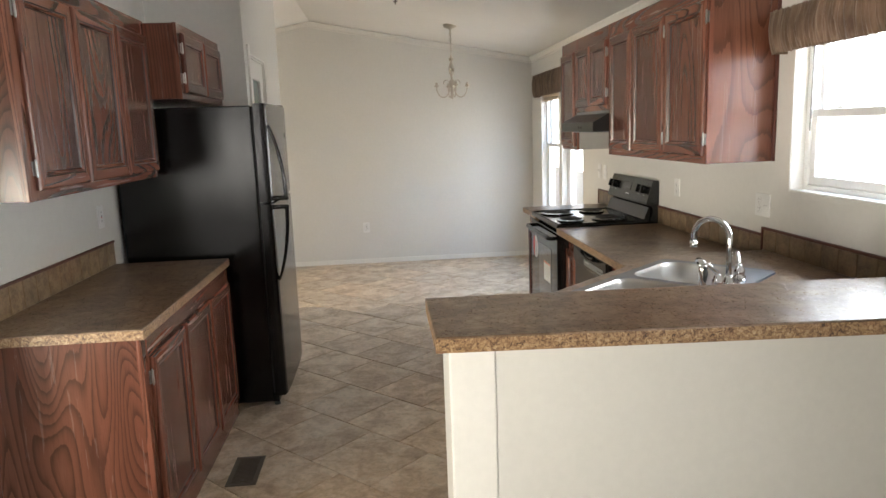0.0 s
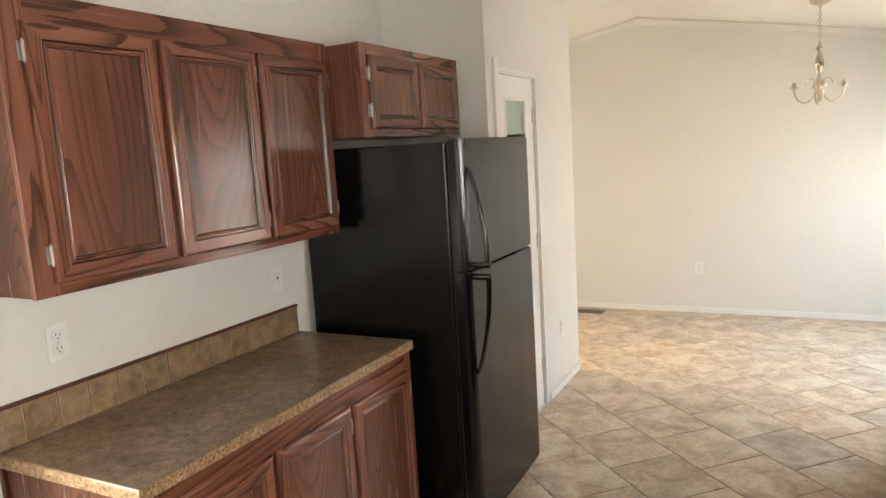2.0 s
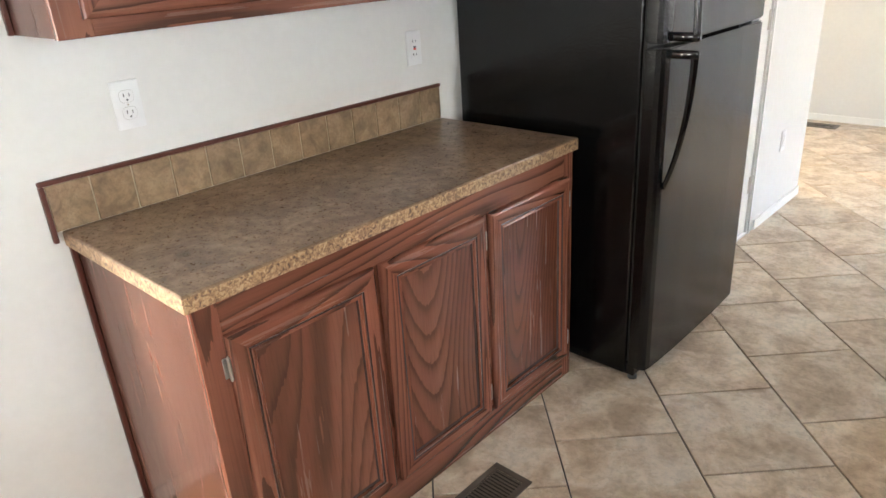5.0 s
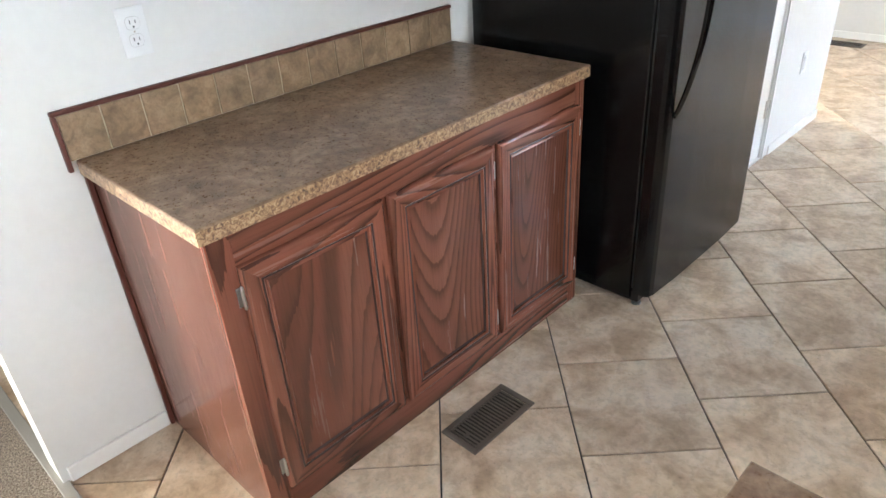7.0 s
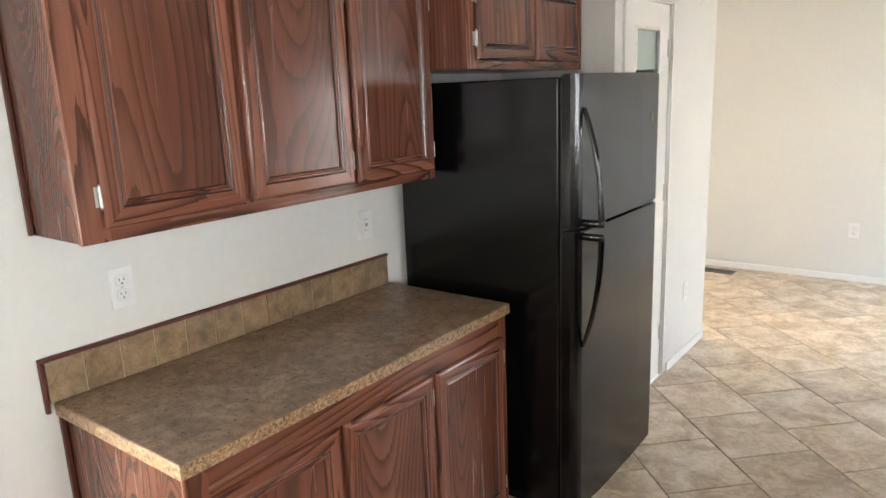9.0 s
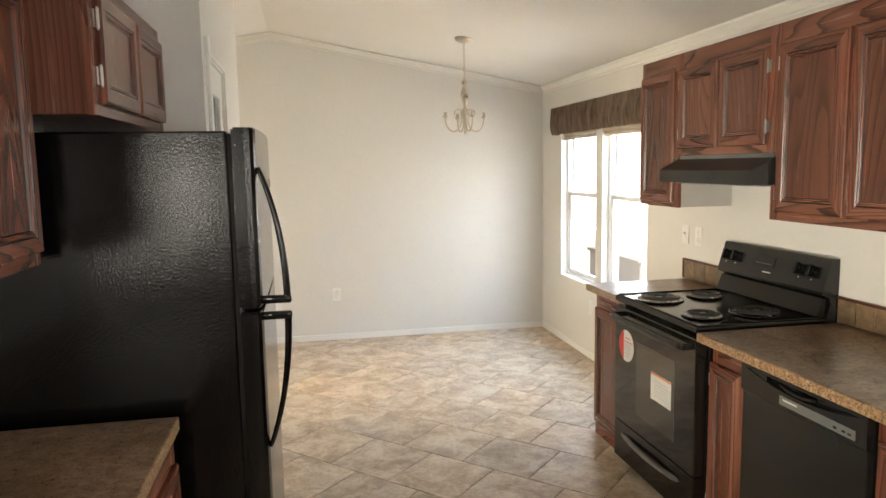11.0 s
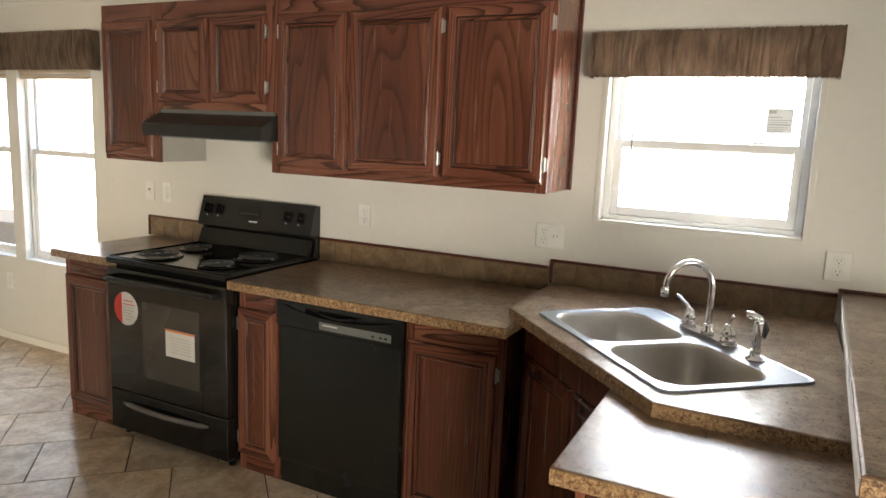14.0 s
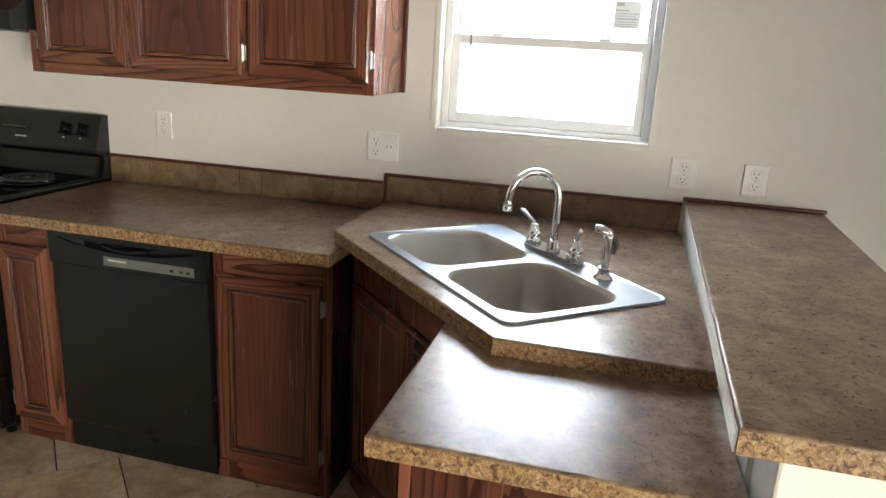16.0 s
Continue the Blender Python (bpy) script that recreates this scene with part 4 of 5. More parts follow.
# ---- electric range ----
def range_cooker():
    rg = thing("range", "black electric coil range with an oven door and stickers", "range")
    Y0, Y1, XF = 4.845, 5.603, 1.000
    part("body", box(bmesh.new(), XF + 0.052, 1.640, Y0 + 0.002, Y1 - 0.002, 0.030, 0.868, 0.003), BLACK_SATIN, rg)
    bm = bmesh.new()
    box(bm, XF - 0.004, 1.600, Y0, Y1, 0.868, 0.897, 0.007, 0, 3)
    top = part("cooktop", bm, BLACK_ENAMEL, rg)
    # raised lip round the top
    part("rim", tube(bmesh.new(), [(XF + 0.012, Y0 + 0.012, 0.8985), (1.585, Y0 + 0.012, 0.8985), (1.585, Y1 - 0.012, 0.8985), (XF + 0.012, Y1 - 0.012, 0.8985)], 0.0045, 8, True), BLACK_ENAMEL, top)

    def burner(x, y, r):
        b = part("burner", lathe(bmesh.new(), [(r * 0.30, -0.002), (r * 0.80, 0.001), (r * 1.08, 0.006), (r * 1.16, 0.007), (r * 1.18, 0.004), (r * 1.18, 0.0)], (x, y, 0.8975), 40), BLACK_ENAMEL, rg, "black drip bowl with a coil element", True)
        bm, turns = bmesh.new(), 4 if r > 0.08 else 3
        pts = []
        steps = 30 * turns
        for k in range(steps + 1):
            t = k / steps
            rr = r * (0.26 + 0.70 * t)
            a = 2 * math.pi * turns * t
            pts.append((x + rr * math.cos(a), y + rr * math.sin(a), 0.9125))
        tube(bm, pts, 0.0052, 8)
        part("coil", bm, COIL, b, "dark coil element", True)
        bm = bmesh.new()
        for k in range(3):
            a = radians(30 + 120 * k)
            tube(bm, [(x + 0.01 * math.cos(a), y + 0.01 * math.sin(a), 0.9055), (x + r * 1.02 * math.cos(a), y + r * 1.02 * math.sin(a), 0.9055)], 0.003, 6)
        lathe(bm, [(0.016, 0.0), (0.018, 0.002), (0.015, 0.006), (0.004, 0.007)], (x, y, 0.9065), 16)
        part("support", bm, STEEL, b, "bright steel coil support", True)

    burner(1.140, 5.415, 0.098)
    burner(1.395, 5.430, 0.075)
    burner(1.135, 5.030, 0.075)
    burner(1.392, 5.020, 0.098)

    # backguard: a shiny lower band, and a control panel that leans forward over it
    bm = prism(bmesh.new(), [(1.601, 0.868), (1.655, 0.868), (1.655, 1.150), (1.618, 1.152), (1.574, 1.012), (1.574, 1.000), (1.612, 0.985), (1.618, 0.960), (1.601, 0.900)], Y0 + 0.001, Y1 - 0.001)
    bm.transform(Matrix(((1, 0, 0, 0), (0, 0, 1, 0), (0, 1, 0, 0), (0, 0, 0, 1))))
    guard = part("backguard", bm, BLACK_SATIN, rg)
    band = prism(bmesh.new(), [(1.562, 0.8985), (1.6005, 0.8985), (1.6005, 0.981), (1.594, 0.981), (1.563, 0.906)], Y0 + 0.012, Y1 - 0.012)
    band.transform(Matrix(((1, 0, 0, 0), (0, 0, 1, 0), (0, 1, 0, 0), (0, 0, 0, 1))))
    part("lower_band", band, BLACK_ENAMEL, guard, "glossy black band")
    tilt = math.atan2(0.044, 0.140)
    face = lambda y, z: Matrix.Translation((1.596 + (z - 1.082) * 0.314, y, z)) @ Matrix.Rotation(tilt, 4, "Y") @ Matrix.Rotation(radians(-90), 4, "Y")
    for y in (5.548, 5.470, 5.010, 4.930):
        bm = lathe(bmesh.new(), [(0.021, -0.001), (0.021, 0.004), (0.018, 0.006), (0.0165, 0.020), (0.014, 0.022)], (0, 0, 0), 22)
        box(bm, -0.026, 0.026, -0.0085, 0.0085, 0.006, 0.034, 0.004)
        part("knob", placed(bm, face(y, 1.088)), BLACK_ENAMEL, guard, "black control knob")
        part("knob_mark", placed(box(bmesh.new(), -0.034, -0.029, -0.004, 0.004, 0.0002, 0.0010), face(y, 1.083)), PALE_INK, guard)
    part("display", placed(box(bmesh.new(), -0.024, 0.026, -0.075, 0.075, -0.002, 0.0018, 0.001), face(5.258, 1.090)), BLACK_GLASS, guard, "dark clock display")
    for k in range(6):
        part("display_mark", placed(box(bmesh.new(), -0.013, -0.009, -0.055 + 0.02 * k, -0.044 + 0.02 * k, 0.0019, 0.0024), face(5.258, 1.090)), DIM_INK, guard)
    part("maker_badge", placed(box(bmesh.new(), -0.003, 0.003, -0.028, 0.028, 0.0, 0.0014), face(5.222, 1.042)), PALE_INK, guard, "plain pale maker's badge")

    # oven door with window, handle and stickers
    dr = part("oven_door", box(bmesh.new(), XF - 0.002, XF + 0.050, Y0 + 0.003, Y1 - 0.003, 0.252, 0.846, 0.006, 0, 3), BLACK_GLASS, rg)
    part("oven_window", box(bmesh.new(), XF - 0.0035, XF - 0.0021, 5.005, 5.365, 0.345, 0.712, 0.0005, 0, 1), textured("oven_window_glass", (0.040, 0.035, 0.029), 0.10, 0, 0.0, coat=0.5), dr, "smoky oven window")
    bm = tube(bmesh.new(), [(XF - 0.044 - 0.008 * math.sin(math.pi * k / 16), Y0 + 0.035 + (Y1 - Y0 - 0.07) * k / 16, 0.805) for k in range(17)], [0.010] + [0.0155] * 15 + [0.010], 12, False, 0.75)
    for y in (Y0 + 0.048, Y1 - 0.048):
        box(bm, XF - 0.045, XF - 0.0025, y - 0.012, y + 0.012, 0.793, 0.817, 0.005)
    part("handle", bm, BLACK_SATIN, dr, "black oven door handle", True)
    disc = lathe(bmesh.new(), [(0.080, 0.0), (0.080, 0.0006)], (0, 0, 0), 40)
    part("round_sticker", placed(disc, local((XF - 0.0026, 5.472, 0.660), (-1, 0))), PAPER, dr, "round white and red sticker")
    bm, arc = bmesh.new(), [(0.0795 * math.cos(a), 0.0795 * math.sin(a)) for a in [radians(110 + 140 * k / 20) for k in range(21)]]
    prism(bm, arc, 0.0007, 0.0012)
    part("sticker_patch", placed(bm, local((XF - 0.0026, 5.472, 0.660), (-1, 0))), RED_INK, dr, "red patch on the sticker")
    for k, (a, b, z) in enumerate(((-0.012, 0.05, 0.040), (-0.02, 0.058, 0.022), (-0.02, 0.05, 0.008), (-0.02, 0.056, -0.006), (-0.02, 0.04, -0.020), (-0.01, 0.048, -0.034), (-0.005, 0.03, -0.05))):
        part("sticker_line", placed(box(bmesh.new(), a, b, z - 0.002, z + 0.002, 0.0007, 0.0011), local((XF - 0.0026, 5.472, 0.660), (-1, 0))), RED_INK if k < 2 else INK_GAP_SHADE, dr)
    part("label_sticker", box(bmesh.new(), XF - 0.0045, XF - 0.0036, 5.034, 5.214, 0.478, 0.606), PAPER, dr, "white warning label with an orange band")
    part("label_band", box(bmesh.new(), XF - 0.0051, XF - 0.0046, 5.034, 5.214, 0.597, 0.6055), ORANGE_INK, dr)
    for k in range(6):
        part("label_line", box(bmesh.new(), XF - 0.0051, XF - 0.0046, 5.050 + 0.01 * (k % 2), 5.180, 0.500 + 0.014 * k, 0.5025 + 0.014 * k), INK_GAP_SHADE, dr)
    dw = part("drawer", box(bmesh.new(), XF - 0.001, XF + 0.050, Y0 + 0.003, Y1 - 0.003, 0.048, 0.246, 0.006, 0, 3), BLACK_ENAMEL, rg)
    bm = tube(bmesh.new(), [(XF - 0.006 - 0.016 * math.sin(math.pi * k / 14), 4.955 + 0.55 * k / 14, 0.190 - 0.004 * math.sin(math.pi * k / 14)) for k in range(15)], [0.006] + [0.014] * 13 + [0.006], 10, False, 0.7)
    part("drawer_handle", bm, HANDLE_GREY, dw, "grey curved drawer handle", True)
    for x in (XF + 0.07, 1.58):
        for y in (Y0 + 0.04, Y1 - 0.04):
            part("foot", lathe(bmesh.new(), [(0.018, 0.0005), (0.018, 0.012), (0.010, 0.016), (0.010, 0.032)], (x, y, 0), 14), BLACK_SATIN, rg)


range_cooker()


# ---- dishwasher ----
def dishwasher():
    dw = thing("dishwasher", "black built-in dishwasher with a pocket handle", "dishwasher")
    Y0, Y1, XF = 4.004, 4.600, 1.044
    part("tub", box(bmesh.new(), XF + 0.03, 1.62, Y0 + 0.003, Y1 - 0.003, 0.03, 0.838, 0.002), SATIN_DOOR, dw)
    part("door_panel", box(bmesh.new(), XF, XF + 0.029, Y0, Y1, 0.118, 0.716, 0.005), SATIN_DOOR, dw)
    bm = bmesh.new()
    m = local((XF - 0.008, Y1, 0.720), (-1, 0))
    # console with a lens-shaped pocket cut into it
    w, h, n = Y1 - Y0, 0.112, 24
    cx, half = w * 0.50, w * 0.46
    up, dn = [], []
    for k in range(n + 1):
        t = -1 + 2 * k / n
        x = cx + half * t
        up.append((x, h - 0.022))
        dn.append((x, h - 0.022 - 0.034 * (1 - t * t)))
    zf = 0.0
    def row(pts, z):
        return [bm.verts.new((x, y, z)) for x, y in pts]
    A, B = row(up, zf), row(dn[1:-1], zf)
    lower = [A[0]] + B + [A[-1]]
    bot = row([(x, 0.0) for x, _ in dn], zf)
    top = row([(x, h) for x, _ in up], zf)
    for k in range(n):
        bm.faces.new((bot[k], bot[k + 1], lower[k + 1], lower[k]))
        bm.faces.new((A[k], A[k + 1], top[k + 1], top[k]))
    e0, e1 = row([(0, 0), (0, h - 0.022), (0, h)], zf), row([(w, 0), (w, h - 0.022), (w, h)], zf)
    bm.faces.new((e0[0], bot[0], A[0], e0[1]))
    bm.faces.new((e0[1], A[0], top[0], e0[2]))
    bm.faces.new((bot[-1], e1[0], e1[1], A[-1]))
    bm.faces.new((A[-1], e1[1], e1[2], top[-1]))
    back_up = row([(x, y) for x, y in up[1:-1]], -0.026)
    back_dn = row([(x, y + 0.003) for x, y in dn[1:-1]], -0.026)
    for k in range(1, n):
        a, b = lower[k], lower[k + 1] if k < n - 1 else None
        if b is not None:
            bm.faces.new((lower[k], lower[k + 1], back_dn[k], back_dn[k - 1]))
            bm.faces.new((A[k], A[k + 1], back_up[k], back_up[k - 1]))
            bm.faces.new((back_dn[k - 1], back_dn[k], back_up[k], back_up[k - 1]))
    con = part("console", placed(bm, m), SATIN_DOOR, dw)
    part("console_back", placed(box(bmesh.new(), 0.0, w, 0.0, h, -0.036, -0.028), m), SATIN_DOOR, con)
    part("console_top", placed(box(bmesh.new(), 0.0, w, h + 0.0002, h + 0.005, -0.036, 0.0, 0.001), m), SATIN_DOOR, con)
    for x in (0.0, w - 0.004):
        part("console_end", placed(box(bmesh.new(), x, x + 0.004, 0.0, h, -0.0278, -0.0004), m), SATIN_DOOR, con)
    part("console_foot", placed(box(bmesh.new(), 0.0042, w - 0.0042, 0.0002, 0.004, -0.0278, -0.0004), m), SATIN_DOOR, con)
    part("pull", placed(tube(bmesh.new(), [(cx - 0.085 + 0.17 * k / 12, h - 0.034 - 0.012 * math.sin(math.pi * k / 12), -0.004) for k in range(13)], 0.008, 10), m), BLACK_ENAMEL, con, "glossy pocket handle", True)
    for k in range(7):
        part("vent_slot", placed(box(bmesh.new(), 0.060 + 0.0125 * k, 0.069 + 0.0125 * k, h - 0.026 - 0.0025 * k, h - 0.0225, 0.0002, 0.001), m), SLOT, con)
    part("control_strip", placed(box(bmesh.new(), w * 0.36, w * 0.93, 0.012, 0.044, 0.0, 0.0015, 0.0006), m), GREY_STRIP, con, "grey strip with faint markings")
    part("maker_badge", placed(box(bmesh.new(), w * 0.39, w * 0.51, 0.029, 0.035, 0.0016, 0.0021), m), PALE_INK, con, "plain pale maker's badge")
    for x in (0.78, 0.84, 0.88):
        part("button", placed(box(bmesh.new(), w * x, w * x + 0.014, 0.022, 0.029, 0.0016, 0.003, 0.0006), m), SATIN_DOOR, con)
    part("kick_plate", box(bmesh.new(), XF + 0.022, XF + 0.0295, Y0 + 0.002, Y1 - 0.002, 0.004, 0.112), SATIN_DOOR, dw)


dishwasher()


# ---- range hood ----
def range_hood():
    hd = thing("range_hood", "black under-cabinet range hood above the range", "range hood")
    Y0, Y1 = 4.862, 5.612
    bm = prism(bmesh.new(), [(1.232, 1.470), (1.655, 1.470), (1.655, 1.598), (1.346, 1.598), (1.346, 1.586), (1.232, 1.528)], Y0, Y1)
    bm.transform(Matrix(((1, 0, 0, 0), (0, 0, 1, 0), (0, 1, 0, 0), (0, 0, 0, 1))))
    bmesh.ops.bevel(bm, geom=bm.edges[:], offset=0.003, segments=2, affect="EDGES")
    part("canopy", bm, HOOD_BLACK, hd)
    for y in (5.175, 5.125):
        part("switch", box(bmesh.new(), 1.2285, 1.2315, y - 0.012, y + 0.012, 1.489, 1.503, 0.001), SLOT, hd, "small rocker switch")
    part("filter", box(bmesh.new(), 1.30, 1.62, Y0 + 0.05, Y1 - 0.05, 1.462, 1.4695, 0.002), STEEL, hd, "mesh grease filter")
    part("top_flange", box(bmesh.new(), 1.3375, 1.3445, Y0 + 0.012, 5.60, 1.580, 1.5995), GREY_STRIP, hd, "grey top flange")


range_hood()


# ---- sink and tap ----
def to_sink(bm):
    m = Matrix(((SU.x, SV.x, 0, SINK_C.x), (SU.y, SV.y, 0, SINK_C.y), (0, 0, -1, 0), (0, 0, 0, 1)))
    m = Matrix(((SU.x, SV.x, 0, SINK_C.x), (SU.y, SV.y, 0, SINK_C.y), (0, 0, 1, 0.9192), (0, 0, 0, 1)))
    return placed(bm, m)


def rounded(u0, u1, v0, v1, r, n=6):
    out = []
    for cu, cv, a0 in ((u1 - r, v1 - r, 0), (u0 + r, v1 - r, 90), (u0 + r, v0 + r, 180), (u1 - r, v0 + r, 270)):
        out += [(cu + r * math.cos(radians(a0 + 90 * k / n)), cv + r * math.sin(radians(a0 + 90 * k / n))) for k in range(n + 1)]
    return out


def sink():
    sk = thing("sink", "stainless steel double-bowl drop-in sink", "sink")
    bowls = [(-0.365, -0.018, -0.205, 0.135), (0.018, 0.365, -0.205, 0.135)]
    bm = bmesh.new()
    outer = rounded(-SINK_L, SINK_L, -SINK_W, SINK_W, 0.035)
    lip0 = [bm.verts.new((*p, 0.0004)) for p in outer]
    lip1 = [bm.verts.new((p[0] * 0.993, p[1] * 0.988, 0.0065)) for p in outer]
    lip2 = [bm.verts.new((p[0] * 0.975, p[1] * 0.958, 0.0045)) for p in outer]
    n = len(outer)
    for a, b in ((lip0, lip1), (lip1, lip2)):
        for k in range(n):
            bm.faces.new((a[k], a[(k + 1) % n], b[(k + 1) % n], b[k]))
    es = [bm.edges.get((lip2[k], lip2[(k + 1) % n])) for k in range(n)]
    rims = []
    for b in bowls:
        ring = [bm.verts.new((*p, 0.0045)) for p in rounded(*b, 0.075)]
        rims.append(ring)
        es += [bm.edges.new((ring[k], ring[(k + 1) % len(ring)])) for k in range(len(ring))]
    bmesh.ops.triangle_fill(bm, use_beauty=True, edges=es, normal=(0, 0, 1))
    part("rim", to_sink(bm), STEEL, sk)
    for b in bowls:
        bm, rings = bmesh.new(), []
        for inset, z, r in ((0.0, 0.0045, 0.075), (0.003, 0.001, 0.075), (0.007, -0.01, 0.073), (0.016, -0.10, 0.066), (0.024, -0.135, 0.06), (0.045, -0.155, 0.05), (0.10, -0.160, 0.05)):
            rings.append([bm.verts.new((*p, z)) for p in rounded(b[0] + inset, b[1] - inset, b[2] + inset, b[3] - inset, r, 8)])
        for p, q in zip(rings, rings[1:]):
            for k in range(len(p)):
                bm.faces.new((p[k], p[(k + 1) % len(p)], q[(k + 1) % len(q)], q[k]))
        bm.faces.new(rings[-1])
        # bowl brightness is put into its lighter steel colour
        bowl = part("bowl", to_sink(bm), STEEL_LIT, sk, "", True)
        c = ((b[0] + b[1]) / 2, (b[2] + b[3]) / 2)
        bm = lathe(bmesh.new(), [(0.044, 0.0), (0.043, 0.003), (0.034, 0.001), (0.030, -0.0005)], (*c, -0.1595), 24)
        part("drain", to_sink(bm), CHROME, bowl, "round chrome drain", True)


sink()


def tap():
    tp = thing("faucet", "chrome two-handle kitchen faucet with a gooseneck spout", "faucet")
    v0, u0 = 0.190, 0.018
    deck = 0.0047
    bm = prism(bmesh.new(), rounded(u0 - 0.128, u0 + 0.128, v0 - 0.027, v0 + 0.027, 0.026), deck, deck + 0.016)
    tops = [e for e in bm.edges if all(v.co.z > deck + 0.01 for v in e.verts)]
    bmesh.ops.bevel(bm, geom=tops, offset=0.006, segments=3, affect="EDGES")
    part("base_plate", to_sink(bm), CHROME, tp, "", False)
    pts = [(u0, v0, deck + 0.016), (u0, v0, deck + 0.10)]
    top = 0.176
    R = 0.072
    for k in range(17):
        a = math.pi * k / 16 * 1.02
        pts.append((u0 + 0.035 * (k / 16), v0 - R + R * math.cos(a), top + R * math.sin(a)))
    pts.append((u0 + 0.037, v0 - 2 * R - 0.002, top - 0.018))
    spout = part("spout", to_sink(tube(bmesh.new(), pts, 0.0105, 16)), CHROME, tp, "tall curved chrome spout", True)
    end = pts[-1]
    part("aerator", to_sink(tube(bmesh.new(), [end, (end[0], end[1], end[2] - 0.022)], 0.0135, 16)), CHROME, spout, "", True)
    part("collar", to_sink(lathe(bmesh.new(), [(0.021, 0.0), (0.021, 0.010), (0.016, 0.016), (0.0165, 0.026), (0.012, 0.032)], (u0, v0, deck + 0.0155), 20)), CHROME, tp, "", True)
    for u, s in ((u0 + 0.100, 1), (u0 - 0.100, -1)):
        hub = lathe(bmesh.new(), [(0.024, 0.0), (0.024, 0.010), (0.018, 0.015), (0.021, 0.024), (0.021, 0.032), (0.016, 0.040), (0.013, 0.050), (0.010, 0.056)], (u, v0, deck + 0.0155), 22)
        turned = part("handle", to_sink(hub), CHROME, tp, "chrome lever handle", True)
        lever = tube(bmesh.new(), [(u, v0, deck + 0.064), (u + 0.004 * s, v0 - 0.003, deck + 0.078), (u + 0.020 * s, v0 - 0.012, deck + 0.092), (u + 0.038 * s, v0 - 0.022, deck + 0.106), (u + 0.044 * s, v0 - 0.026, deck + 0.109)], [0.0085, 0.0078, 0.0068, 0.0082, 0.005], 12, False, 0.75)
        part("lever", to_sink(lever), CHROME, turned, "", True)
    su, sv = -0.205, 0.188
    sp = thing("sprayer", "chrome side sprayer beside the faucet", "sprayer")
    part("holder", to_sink(lathe(bmesh.new(), [(0.027, 0.0), (0.026, 0.005), (0.016, 0.009), (0.0155, 0.026), (0.017, 0.029), (0.013, 0.033)], (su, sv, deck + 0.0002), 22)), CHROME, sp, "", True)
    body = tube(bmesh.new(), [(su, sv, deck + 0.030), (su, sv, deck + 0.060), (su - 0.001, sv + 0.001, deck + 0.090), (su - 0.001, sv + 0.001, deck + 0.112), (su + 0.002, sv - 0.003, deck + 0.124)], [0.0115, 0.0125, 0.0145, 0.0155, 0.0135], 16)
    part("spray_head", to_sink(body), CHROME, sp, "", True)
    nozzle = tube(bmesh.new(), [(su - 0.006, sv + 0.004, deck + 0.120), (su + 0.010, sv - 0.012, deck + 0.129), (su + 0.022, sv - 0.026, deck + 0.132)], [0.0125, 0.0140, 0.0125], 14, False, 0.8)
    part("nozzle", to_sink(nozzle), CHROME, sp, "", True)
    bm = tube(bmesh.new(), [(su - 0.010, sv + 0.012, deck + 0.118), (su - 0.016, sv + 0.017, deck + 0.096), (su - 0.013, sv + 0.014, deck + 0.068)], [0.006, 0.0085, 0.004], 8)
    part("trigger", to_sink(bm), GREY_STRIP, sp, "dark grey trigger", True)


tap()


